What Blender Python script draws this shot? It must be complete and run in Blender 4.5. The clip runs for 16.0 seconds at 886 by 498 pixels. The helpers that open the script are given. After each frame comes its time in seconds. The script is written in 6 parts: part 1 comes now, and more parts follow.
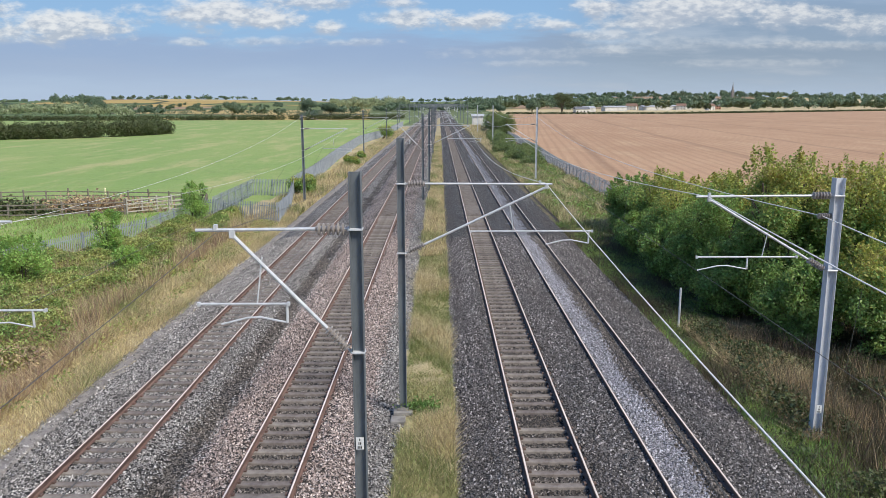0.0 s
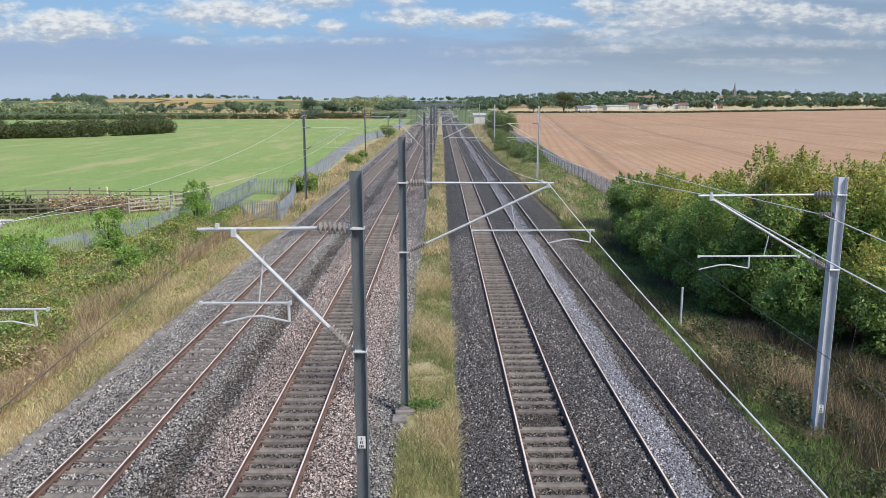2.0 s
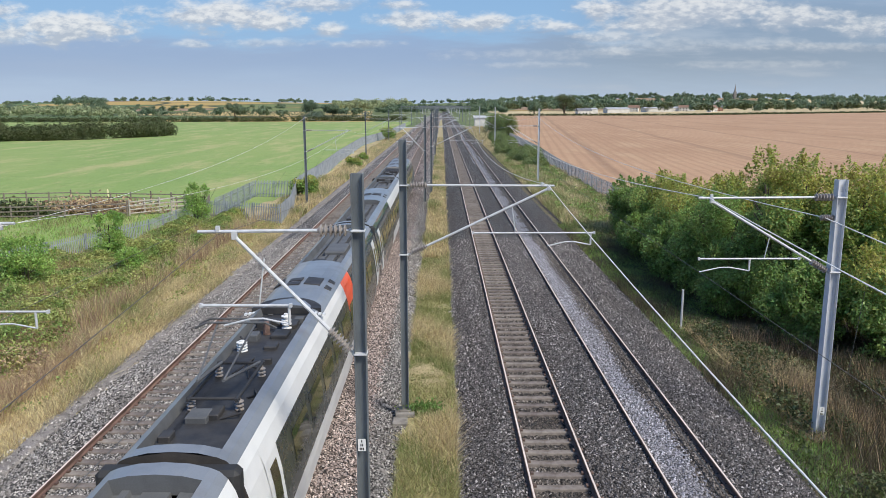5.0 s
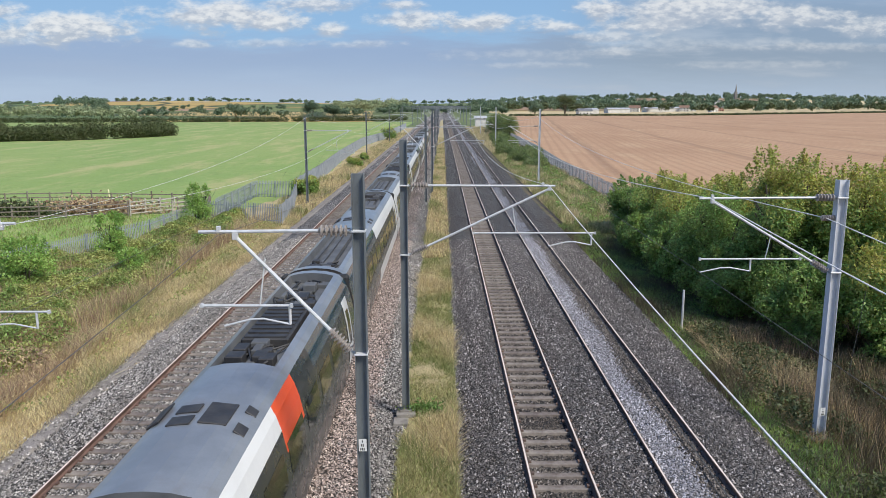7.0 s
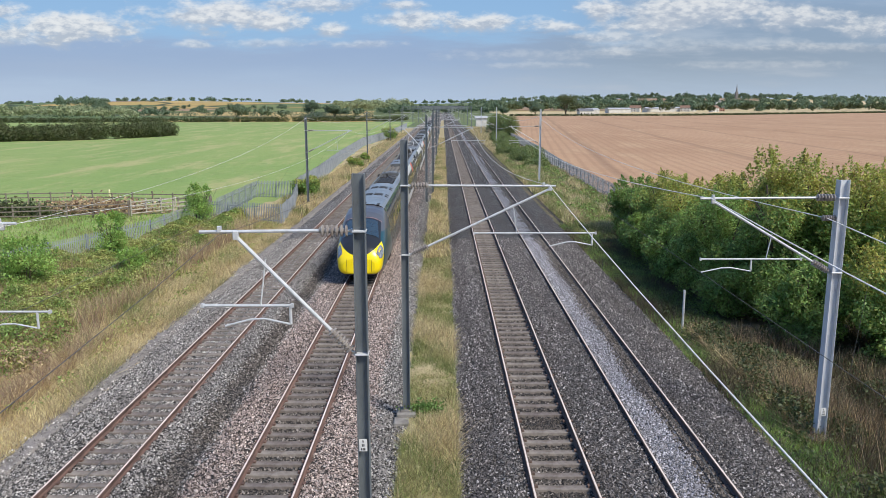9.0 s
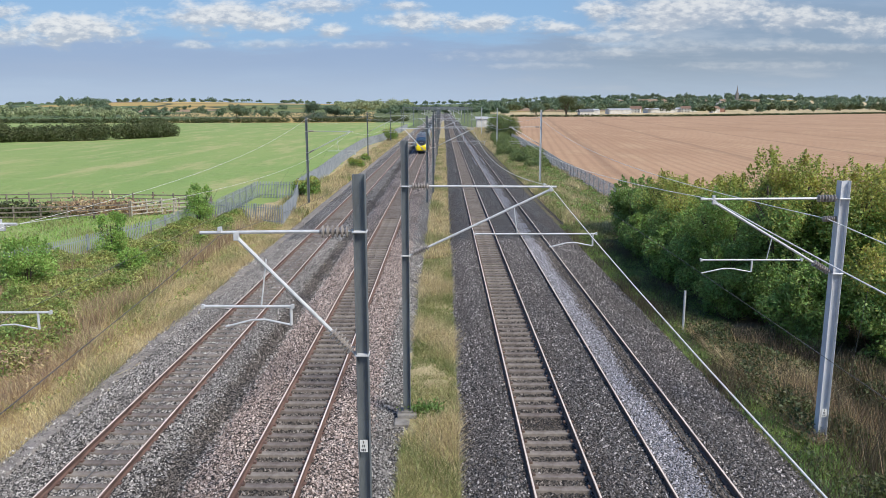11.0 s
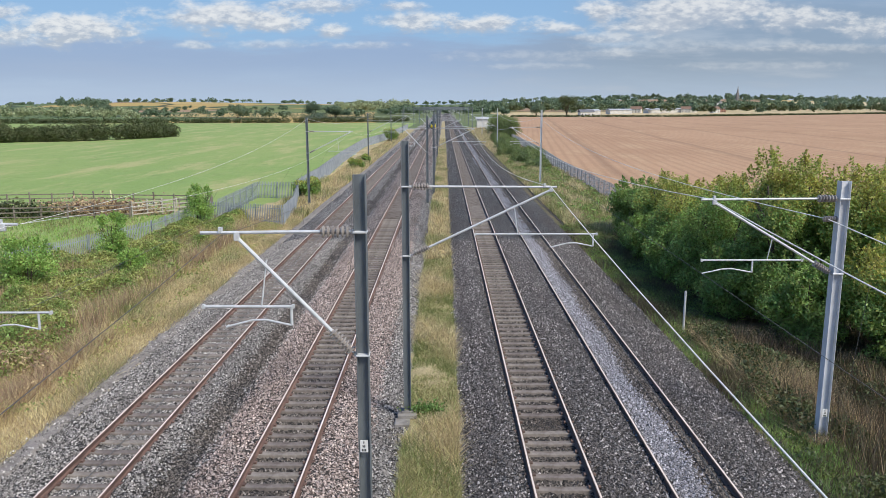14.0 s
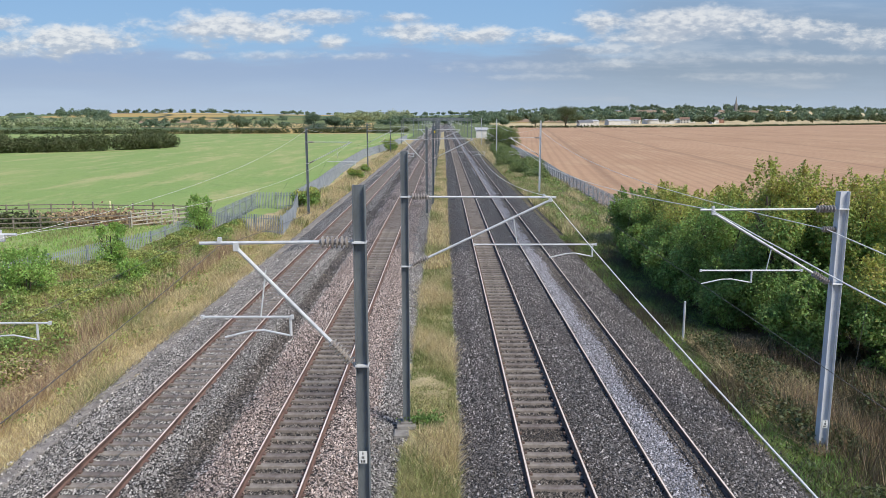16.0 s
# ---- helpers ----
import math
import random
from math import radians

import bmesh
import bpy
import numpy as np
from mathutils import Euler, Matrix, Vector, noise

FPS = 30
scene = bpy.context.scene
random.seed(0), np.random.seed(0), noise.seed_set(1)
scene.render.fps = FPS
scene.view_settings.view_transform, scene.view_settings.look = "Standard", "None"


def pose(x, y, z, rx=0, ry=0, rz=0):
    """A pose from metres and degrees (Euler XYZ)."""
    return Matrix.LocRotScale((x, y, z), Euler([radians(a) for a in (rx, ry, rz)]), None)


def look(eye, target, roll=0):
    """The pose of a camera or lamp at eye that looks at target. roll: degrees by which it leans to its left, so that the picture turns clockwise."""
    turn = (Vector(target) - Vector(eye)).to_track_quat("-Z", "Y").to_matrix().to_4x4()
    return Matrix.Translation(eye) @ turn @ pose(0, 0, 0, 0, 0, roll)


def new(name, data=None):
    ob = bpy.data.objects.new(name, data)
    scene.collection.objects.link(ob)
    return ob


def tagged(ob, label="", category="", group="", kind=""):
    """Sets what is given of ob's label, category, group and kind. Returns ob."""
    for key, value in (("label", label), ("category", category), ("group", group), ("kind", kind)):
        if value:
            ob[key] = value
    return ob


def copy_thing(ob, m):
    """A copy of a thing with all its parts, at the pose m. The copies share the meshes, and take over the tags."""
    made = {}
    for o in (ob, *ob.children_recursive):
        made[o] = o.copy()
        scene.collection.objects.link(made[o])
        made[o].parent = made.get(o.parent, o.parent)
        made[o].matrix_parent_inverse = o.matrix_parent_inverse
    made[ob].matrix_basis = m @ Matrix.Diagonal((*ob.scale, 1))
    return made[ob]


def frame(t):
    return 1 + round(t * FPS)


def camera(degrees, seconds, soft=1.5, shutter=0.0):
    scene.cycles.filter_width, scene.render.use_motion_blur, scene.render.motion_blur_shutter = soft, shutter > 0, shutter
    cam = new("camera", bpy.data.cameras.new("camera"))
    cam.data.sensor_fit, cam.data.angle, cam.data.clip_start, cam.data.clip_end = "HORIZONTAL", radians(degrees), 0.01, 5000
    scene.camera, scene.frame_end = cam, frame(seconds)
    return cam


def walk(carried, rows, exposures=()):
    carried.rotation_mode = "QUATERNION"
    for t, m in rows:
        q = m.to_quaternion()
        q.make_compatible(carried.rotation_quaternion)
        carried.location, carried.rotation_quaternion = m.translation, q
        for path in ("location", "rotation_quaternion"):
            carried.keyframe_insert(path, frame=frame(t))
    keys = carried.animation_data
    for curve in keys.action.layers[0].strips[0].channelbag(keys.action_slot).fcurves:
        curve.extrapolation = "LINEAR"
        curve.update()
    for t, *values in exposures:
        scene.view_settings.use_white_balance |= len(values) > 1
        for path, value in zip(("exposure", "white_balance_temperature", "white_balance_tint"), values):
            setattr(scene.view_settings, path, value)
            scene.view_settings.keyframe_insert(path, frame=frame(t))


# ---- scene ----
EYE = Vector((0.0, 0.0, 8.932))
cam = camera(60.52, 16.0, soft=0.5)


def heading(yaw, pitch):
    """The camera's pose, hovering at EYE: yaw to the right and pitch downwards, in degrees."""
    a, b = radians(yaw), radians(pitch)
    return look(EYE, EYE + Vector((math.sin(a) * math.cos(b), math.cos(a) * math.cos(b), -math.sin(b))), -0.08)


PATH = [(0.0, 0.257, 10.846), (0.5, 0.197, 10.853), (1.0, 0.183, 10.913), (1.5, 0.17, 10.918), (2.0, 0.131, 10.915),
        (2.5, 0.12, 10.903), (3.0, 0.121, 10.846), (3.5, 0.118, 10.833), (4.0, 0.118, 10.776), (6.5, 0.051, 10.714),
        (7.0, 0.041, 10.712), (7.5, -0.011, 10.717), (8.0, -0.011, 10.717), (8.5, -0.011, 10.717), (9.0, -0.009, 10.709),
        (11.5, -0.063, 10.647), (12.0, -0.068, 10.645), (12.5, -0.068, 10.64), (13.0, -0.078, 10.64), (13.5, -0.083, 10.637),
        (14.0, -0.081, 10.634), (14.5, -0.071, 10.573), (15.0, -0.068, 10.506), (15.5, -0.066, 10.335), (16.0, -0.026, 9.853)]
walk(cam, [(t, heading(a, b)) for t, a, b in PATH])

# ---- sky, sun and exposure ----
SUN_AZ, SUN_EL = radians(133), radians(49)
sun_way = Vector((math.sin(SUN_AZ) * math.cos(SUN_EL), math.cos(SUN_AZ) * math.cos(SUN_EL), math.sin(SUN_EL)))
lamp = bpy.data.lights.new("sun", "SUN")
lamp.energy, lamp.angle, lamp.color = 4.6, radians(18.0), (1.0, 0.94, 0.84)
sun = new("sun", lamp)
sun.matrix_world = look((0, 0, 60), Vector((0, 0, 60)) - sun_way)
scene.view_settings.exposure = 0.0


class Tree:
    """Short hand for building node trees."""

    def __init__(self, tree):
        self.t = tree
        self.t.nodes.clear()

    def n(self, kind, **kw):
        node = self.t.nodes.new(kind)
        for key, value in kw.items():
            node.inputs[key.replace("_", " ")].default_value = value
        return node

    def link(self, a, b):
        self.t.links.new(a, b)

    def put(self, socket, value):
        if isinstance(value, bpy.types.NodeSocket):
            self.t.links.new(value, socket)
        else:
            socket.default_value = value

    def math(self, op, a, b=0.0, clamp=False):
        node = self.t.nodes.new("ShaderNodeMath")
        node.operation, node.use_clamp = op, clamp
        self.put(node.inputs[0], a)
        self.put(node.inputs[1], b)
        return node.outputs[0]

    def mix(self, fac, a, b, blend="MIX"):
        node = self.t.nodes.new("ShaderNodeMix")
        node.data_type, node.blend_type = "RGBA", blend
        self.put(node.inputs[0], fac)
        self.put(node.inputs[6], a if isinstance(a, bpy.types.NodeSocket) else (*a, 1))
        self.put(node.inputs[7], b if isinstance(b, bpy.types.NodeSocket) else (*b, 1))
        return node.outputs[2]

    def step(self, value, lo, hi, to0=0.0, to1=1.0):
        node = self.t.nodes.new("ShaderNodeMapRange")
        node.interpolation_type = "SMOOTHSTEP"
        self.put(node.inputs[0], value)
        for i, x in enumerate((lo, hi, to0, to1)):
            node.inputs[i + 1].default_value = x
        return node.outputs[0]

    def noise(self, coords, scale, detail=3.0, rough=0.55, stretch=(1, 1, 1), out=0, shift=(0, 0, 0)):
        m = self.t.nodes.new("ShaderNodeMapping")
        m.inputs["Location"].default_value = shift
        m.inputs["Scale"].default_value = stretch
        self.link(coords, m.inputs[0])
        node = self.t.nodes.new("ShaderNodeTexNoise")
        node.inputs["Scale"].default_value, node.inputs["Detail"].default_value, node.inputs["Roughness"].default_value = scale, detail, rough
        self.link(m.outputs[0], node.inputs["Vector"])
        return node.outputs[out]

    def cells(self, coords, scale, stretch=(1, 1, 1), feature="F1", out="Distance"):
        m = self.t.nodes.new("ShaderNodeMapping")
        m.inputs["Scale"].default_value = stretch
        self.link(coords, m.inputs[0])
        node = self.t.nodes.new("ShaderNodeTexVoronoi")
        node.feature = feature
        node.inputs["Scale"].default_value = scale
        self.link(m.outputs[0], node.inputs["Vector"])
        return node.outputs[out]


# clouds as (u, v, half width, half height, whiteness), u and v the slopes sideways and upwards of the way to them
CLOUDS = [(0.33, 0.075, 0.14, 0.009, 0.30), (0.10, 0.063, 0.10, 0.007, 0.25), (0.222, 0.067, 0.030, 0.005, 0.40), (0.50, 0.072, 0.09, 0.006, 0.35), (0.12, 0.050, 0.07, 0.004, 0.25),
          (0.40, 0.050, 0.12, 0.005, 0.22), (-0.21, 0.078, 0.060, 0.006, 0.45), (-0.32, 0.077, 0.020, 0.005, 0.60), (-0.10, 0.077, 0.045, 0.005, 0.40), (0.22, 0.086, 0.045, 0.006, 0.65),
          (-0.56, 0.085, 0.060, 0.010, 0.55), (-0.57, 0.118, 0.040, 0.010, 0.85), (-0.476, 0.096, 0.088, 0.019, 0.97), (-0.140, 0.0945, 0.020, 0.010, 0.92), (-0.285, 0.112, 0.100, 0.019, 0.97),
          (-0.22, 0.103, 0.055, 0.011, 0.95), (-0.160, 0.126, 0.065, 0.009, 0.85), (-0.035, 0.107, 0.055, 0.011, 0.85), (-0.053, 0.125, 0.032, 0.008, 0.85), (0.045, 0.102, 0.075, 0.011, 0.95),
          (0.150, 0.098, 0.034, 0.007, 0.85), (0.26, 0.099, 0.055, 0.009, 0.85), (0.20, 0.118, 0.036, 0.012, 0.95), (0.33, 0.118, 0.115, 0.018, 0.92), (0.45, 0.108, 0.075, 0.013, 0.85), (0.55, 0.097, 0.055, 0.012, 0.75)]
world = bpy.data.worlds.new("sky")
scene.world = world
world.use_nodes = True
k = Tree(world.node_tree)
sky = k.n("ShaderNodeTexSky")
sky.sky_type, sky.sun_disc, sky.sun_elevation, sky.sun_rotation = "NISHITA", False, SUN_EL, SUN_AZ
sky.air_density, sky.dust_density, sky.ozone_density = 1.0, 0.6, 1.5
way = k.n("ShaderNodeTexCoord").outputs["Generated"]
sep = k.n("ShaderNodeSeparateXYZ")
k.link(way, sep.inputs[0])
flat = k.math("MAXIMUM", k.math("ABSOLUTE", sep.outputs[1]), 0.05)
u, v = k.math("DIVIDE", sep.outputs[0], flat), k.math("DIVIDE", sep.outputs[2], flat)
comb = k.n("ShaderNodeCombineXYZ")
k.link(u, comb.inputs[0]), k.link(v, comb.inputs[1]), k.link(sep.outputs[1], comb.inputs[2])
puff = k.noise(comb.outputs[0], 24.0, 6.0, 0.60, (1, 2.0, 0.02))
billow = k.noise(comb.outputs[0], 60.0, 4.0, 0.6, (1, 2.2, 0.02))
streak = k.noise(comb.outputs[0], 5.0, 5.0, 0.6, (1, 7, 0.02))
bank = k.step(k.math("ADD", k.math("MULTIPLY", k.math("SUBTRACT", streak, 0.5), 0.09), v), 0.070, 0.100, 1.0, 0.0)
grey = k.step(u, -0.06, 0.30)
bank = k.math("MAXIMUM", bank, k.math("MULTIPLY", k.step(u, 0.12, 0.30), k.step(v, 0.10, 0.20, 0.9, 0.2)))
low = k.step(k.math("ADD", v, k.math("MULTIPLY", streak, 0.04)), 0.015, 0.085)
veil = k.mix(grey, k.mix(low, (0.41, 0.54, 0.74), (0.275, 0.385, 0.61)), k.mix(low, (0.40, 0.515, 0.68), (0.25, 0.33, 0.46)))
veil = k.mix(k.math("MULTIPLY", k.step(streak, 0.45, 0.75, 0.0, 0.5), k.math("ADD", k.math("MULTIPLY", grey, 0.8), 0.2)), veil, (0.56, 0.61, 0.70))
blue = k.mix(k.step(v, 0.05, 0.5), (0.27, 0.47, 0.74), (0.09, 0.24, 0.60))
colour = k.mix(bank, blue, veil)
for cu, cv, du, dv, w in CLOUDS:
    a = k.math("DIVIDE", k.math("SUBTRACT", u, cu), du)
    b = k.math("DIVIDE", k.math("SUBTRACT", v, cv), dv)
    r = k.math("SQRT", k.math("ADD", k.math("MULTIPLY", a, a), k.math("MULTIPLY", b, b)))
    r = k.math("ADD", r, k.math("ADD", k.math("MULTIPLY", k.math("SUBTRACT", puff, 0.5), 2.3), k.math("MULTIPLY", k.math("SUBTRACT", billow, 0.5), 0.7)))
    tone = k.step(k.math("ADD", b, k.math("MULTIPLY", k.math("SUBTRACT", 0.5, billow), 6.0)), -1.0, 1.1)
    tone = k.mix(tone, (0.43, 0.48, 0.58), (0.80, 0.805, 0.82))
    colour = k.mix(k.math("MULTIPLY", k.step(r, 0.35, 1.35, 1.0, 0.0), w), colour, tone)
high = k.math("MULTIPLY", k.step(puff, 0.5, 0.68), k.step(v, 0.14, 0.3, 0.0, 0.7))
colour = k.mix(high, colour, (0.85, 0.86, 0.88))
b1, b2 = k.n("ShaderNodeBackground", Strength=0.13), k.n("ShaderNodeBackground", Strength=1.0)
k.link(sky.outputs[0], b1.inputs[0])
k.link(colour, b2.inputs[0])
both = k.n("ShaderNodeMixShader")
both.inputs[0].default_value = 0.88
k.link(b1.outputs[0], both.inputs[1]), k.link(b2.outputs[0], both.inputs[2])
out = k.n("ShaderNodeOutputWorld")
k.link(both.outputs[0], out.inputs[0])

# ---- materials ----
def material(name, colours, scale=6.0, rough=0.8, metal=0.0, bump=0.0, bump_scale=40.0, fine=0.25, per="", spread=0.0,
             stretch=(1, 1, 1), stain=None, coat=0.0):
    """A surface whose colour runs between the given ones by noise at two scales, with grain, and varies from piece to piece."""
    m = bpy.data.materials.new(name)
    m.use_nodes = True
    t = Tree(m.node_tree)
    co = t.n("ShaderNodeTexCoord").outputs["Object"]
    p = t.n("ShaderNodeBsdfPrincipled")
    c = colours[0]
    for i, nxt in enumerate(colours[1:]):
        c = t.mix(t.step(t.noise(co, scale * (1 + 0.7 * i), 4, 0.6, stretch), 0.38, 0.64), c, nxt)
    if not isinstance(c, bpy.types.NodeSocket):
        c = t.mix(0.0, c, c)
    if fine:
        c = t.mix(1.0, c, t.mix(t.noise(co, bump_scale, 4, 0.65, stretch), (1 - fine,) * 3, (1 + fine,) * 3), "MULTIPLY")
    if stain:
        c = t.mix(t.step(t.noise(co, stain[1], 5, 0.65), 0.55, 0.72, 0.0, stain[2]), c, stain[0])
    if per:
        if per == "object":
            r = t.n("ShaderNodeObjectInfo").outputs["Random"]
        else:
            r = t.n("ShaderNodeNewGeometry").outputs["Random Per Island"]
        h = t.n("ShaderNodeHueSaturation")
        t.put(h.inputs["Hue"], t.math("ADD", t.math("MULTIPLY", r, 0.06 * spread), 0.5 - 0.03 * spread))
        t.put(h.inputs["Value"], t.math("ADD", t.math("MULTIPLY", r, spread), 1 - spread / 2))
        t.link(c, h.inputs["Color"])
        c = h.outputs[0]
    t.link(c, p.inputs["Base Color"])
    t.put(p.inputs["Roughness"], t.math("ADD", t.math("MULTIPLY", t.noise(co, scale * 3, 3), 0.2), rough - 0.1, True))
    p.inputs["Metallic"].default_value = metal
    p.inputs["Coat Weight"].default_value = coat
    if bump:
        b = t.n("ShaderNodeBump", Strength=min(1.0, bump), Distance=0.02)
        t.link(t.noise(co, bump_scale, 5, 0.6, stretch), b.inputs["Height"])
        t.link(b.outputs[0], p.inputs["Normal"])
    o = t.n("ShaderNodeOutputMaterial")
    t.link(p.outputs[0], o.inputs[0])
    return m


def leaf_material(name, a, b, spread=0.7, trans=0.25):
    m = bpy.data.materials.new(name)
    m.use_nodes = True
    t = Tree(m.node_tree)
    co = t.n("ShaderNodeTexCoord").outputs["Object"]
    r = t.n("ShaderNodeNewGeometry").outputs["Random Per Island"]
    c = t.mix(t.step(t.noise(co, 0.9, 3), 0.38, 0.62), a, b)
    h = t.n("ShaderNodeHueSaturation")
    t.put(h.inputs["Hue"], t.math("ADD", t.math("MULTIPLY", r, 0.05), 0.475))
    t.put(h.inputs["Value"], t.math("ADD", t.math("MULTIPLY", r, spread), 1 - spread / 2))
    t.link(c, h.inputs["Color"])
    p = t.n("ShaderNodeBsdfPrincipled", Roughness=0.55)
    t.link(h.outputs[0], p.inputs["Base Color"])
    tr = t.n("ShaderNodeBsdfTranslucent")
    t.link(h.outputs[0], tr.inputs[0])
    mx = t.n("ShaderNodeMixShader")
    mx.inputs[0].default_value = trans
    t.link(p.outputs[0], mx.inputs[1]), t.link(tr.outputs[0], mx.inputs[2])
    o = t.n("ShaderNodeOutputMaterial")
    t.link(mx.outputs[0], o.inputs[0])
    return m


def ballast_material(name, tones, stone=15.5, dirt=(0.12, 0.09, 0.075), dirt_amount=0.5, gaps=(0.012, 0.011, 0.010)):
    """Crushed stone: one tone a stone, gaps painted dark for the shade between stones, relief, and brown dust in
    patches drawn out along the line.
    """
    m = bpy.data.materials.new(name)
    m.use_nodes = True
    t = Tree(m.node_tree)
    co = t.n("ShaderNodeTexCoord").outputs["Object"]
    cell = t.cells(co, stone, out="Color")
    s = t.n("ShaderNodeSeparateColor")
    t.link(cell, s.inputs[0])
    c = t.mix(t.step(s.outputs[0], 0.0, 0.6), tones[0], tones[1])
    c = t.mix(t.step(s.outputs[1], 0.72, 1.0), c, tones[2])
    c = t.mix(t.step(t.noise(co, 1.2, 4, 0.6, (1, 0.12, 1)), 0.42, 0.66, 0.0, dirt_amount), c, dirt)
    # shade in the gaps between stones goes into the colour
    gap = t.cells(co, stone)
    c = t.mix(t.step(gap, 0.34, 0.62, 0.0, 0.95), c, gaps)
    p = t.n("ShaderNodeBsdfPrincipled", Roughness=0.92)
    t.link(c, p.inputs["Base Color"])
    b = t.n("ShaderNodeBump", Strength=1.0, Distance=0.10)
    t.link(t.math("SUBTRACT", 1.0, gap), b.inputs["Height"])
    t.link(b.outputs[0], p.inputs["Normal"])
    o = t.n("ShaderNodeOutputMaterial")
    t.link(p.outputs[0], o.inputs[0])
    return m


def field_material(name, a, b, c, rows=0.0, lines=(0.3, 0.25, 0.12)):
    """A field: broad patches, fine tufts, and drill rows or tracks of machines."""
    m = bpy.data.materials.new(name)
    m.use_nodes = True
    t = Tree(m.node_tree)
    co = t.n("ShaderNodeTexCoord").outputs["Object"]
    x = t.mix(t.step(t.noise(co, 0.028, 5, 0.6, (1, 0.5, 1)), 0.36, 0.66), a, b)
    x = t.mix(t.step(t.noise(co, 0.16, 6, 0.72, (1, 0.22, 1)), 0.46, 0.70, 0.0, 0.85), x, c)
    x = t.mix(t.step(t.noise(co, 0.4, 5, 0.7), 0.52, 0.75, 0.0, 0.45), x, tuple(0.6 * q for q in a))
    x = t.mix(1.0, x, t.mix(t.noise(co, 2.2, 5, 0.75), (0.72,) * 3, (1.28,) * 3), "MULTIPLY")
    if rows:
        rot = t.n("ShaderNodeMapping", Rotation=(0, 0, radians(rows)))
        t.link(co, rot.inputs[0])
        wv = t.n("ShaderNodeTexWave", Scale=0.16, Distortion=1.2, Detail=2.0, Detail_Scale=0.4)
        t.link(rot.outputs[0], wv.inputs["Vector"])
        x = t.mix(t.step(wv.outputs["Fac"], 0.45, 1.0, 0.0, 0.32), x, lines)
        wv = t.n("ShaderNodeTexWave", Scale=0.012, Distortion=0.6)
        t.link(rot.outputs[0], wv.inputs["Vector"])
        x = t.mix(t.step(wv.outputs["Fac"], 0.975, 1.0, 0.0, 0.35), x, (0.17, 0.10, 0.06))
    p = t.n("ShaderNodeBsdfPrincipled", Roughness=0.95)
    t.link(x, p.inputs["Base Color"])
    bm_ = t.n("ShaderNodeBump", Strength=0.6, Distance=0.1)
    t.link(t.noise(co, 3.0, 5, 0.7), bm_.inputs["Height"])
    t.link(bm_.outputs[0], p.inputs["Normal"])
    o = t.n("ShaderNodeOutputMaterial")
    t.link(p.outputs[0], o.inputs[0])
    return m


def far_material(name):
    """Patchwork of distant fields parted by dark hedges."""
    m = bpy.data.materials.new(name)
    m.use_nodes = True
    t = Tree(m.node_tree)
    co = t.n("ShaderNodeTexCoord").outputs["Object"]
    cell = t.cells(co, 0.0042, (1, 0.55, 1), out="Color")
    s = t.n("ShaderNodeSeparateColor")
    t.link(cell, s.inputs[0])
    ramp = t.n("ShaderNodeValToRGB")
    ramp.color_ramp.interpolation = "CONSTANT"
    cols = [(0.0, (0.14, 0.17, 0.05)), (0.25, (0.40, 0.28, 0.09)), (0.45, (0.10, 0.15, 0.05)), (0.65, (0.30, 0.20, 0.12)), (0.82, (0.46, 0.33, 0.13))]
    e = ramp.color_ramp.elements
    while len(e) < len(cols):
        e.new(0.5)
    for el, (pos, col) in zip(e, cols):
        el.position, el.color = pos, (*col, 1)
    t.link(s.outputs[0], ramp.inputs[0])
    x = t.mix(1.0, ramp.outputs[0], t.mix(t.noise(co, 0.05, 4), (0.8,) * 3, (1.2,) * 3), "MULTIPLY")
    x = t.mix(t.step(t.cells(co, 0.0042, (1, 0.55, 1), "DISTANCE_TO_EDGE"), 0.015, 0.05, 1.0, 0.0), x, (0.035, 0.05, 0.02))
    p = t.n("ShaderNodeBsdfPrincipled", Roughness=1.0)
    t.link(x, p.inputs["Base Color"])
    o = t.n("ShaderNodeOutputMaterial")
    t.link(p.outputs[0], o.inputs[0])
    return m


GRASS_FIELD = field_material("pasture grass", (0.205, 0.30, 0.08), (0.25, 0.32, 0.095), (0.40, 0.37, 0.165))
STUBBLE = field_material("harvested field", (0.43, 0.265, 0.155), (0.37, 0.22, 0.125), (0.47, 0.315, 0.185), rows=6.4, lines=(0.27, 0.15, 0.085))
LOWLAND = field_material("rough dull pasture", (0.10, 0.14, 0.05), (0.13, 0.165, 0.06), (0.19, 0.195, 0.085))
STRAW = field_material("straw-coloured far field", (0.52, 0.42, 0.24), (0.46, 0.37, 0.20), (0.56, 0.47, 0.29))
FAR = far_material("distant fields")
VERGE = material("dry verge", [(0.38, 0.305, 0.165), (0.24, 0.22, 0.10), (0.45, 0.36, 0.20)], 0.35, 0.95, bump=0.8, bump_scale=9, fine=0.4)
# dark earth tones, with the shade below the shrubs put into the colour
SHADY = material("scrub floor with painted shade", [(0.09, 0.085, 0.035), (0.05, 0.055, 0.02), (0.16, 0.12, 0.07)], 0.5, 0.95, bump=0.8, bump_scale=9, fine=0.4)
BALLAST = ballast_material("grey ballast", [(0.24, 0.225, 0.215), (0.46, 0.435, 0.41), (0.76, 0.73, 0.70)])
# darker grey stone, lowered further to hold the right side's shade
BALLAST_SLATE = ballast_material("dark grey ballast with painted shade", [(0.09, 0.085, 0.083), (0.18, 0.172, 0.168), (0.38, 0.365, 0.36)])
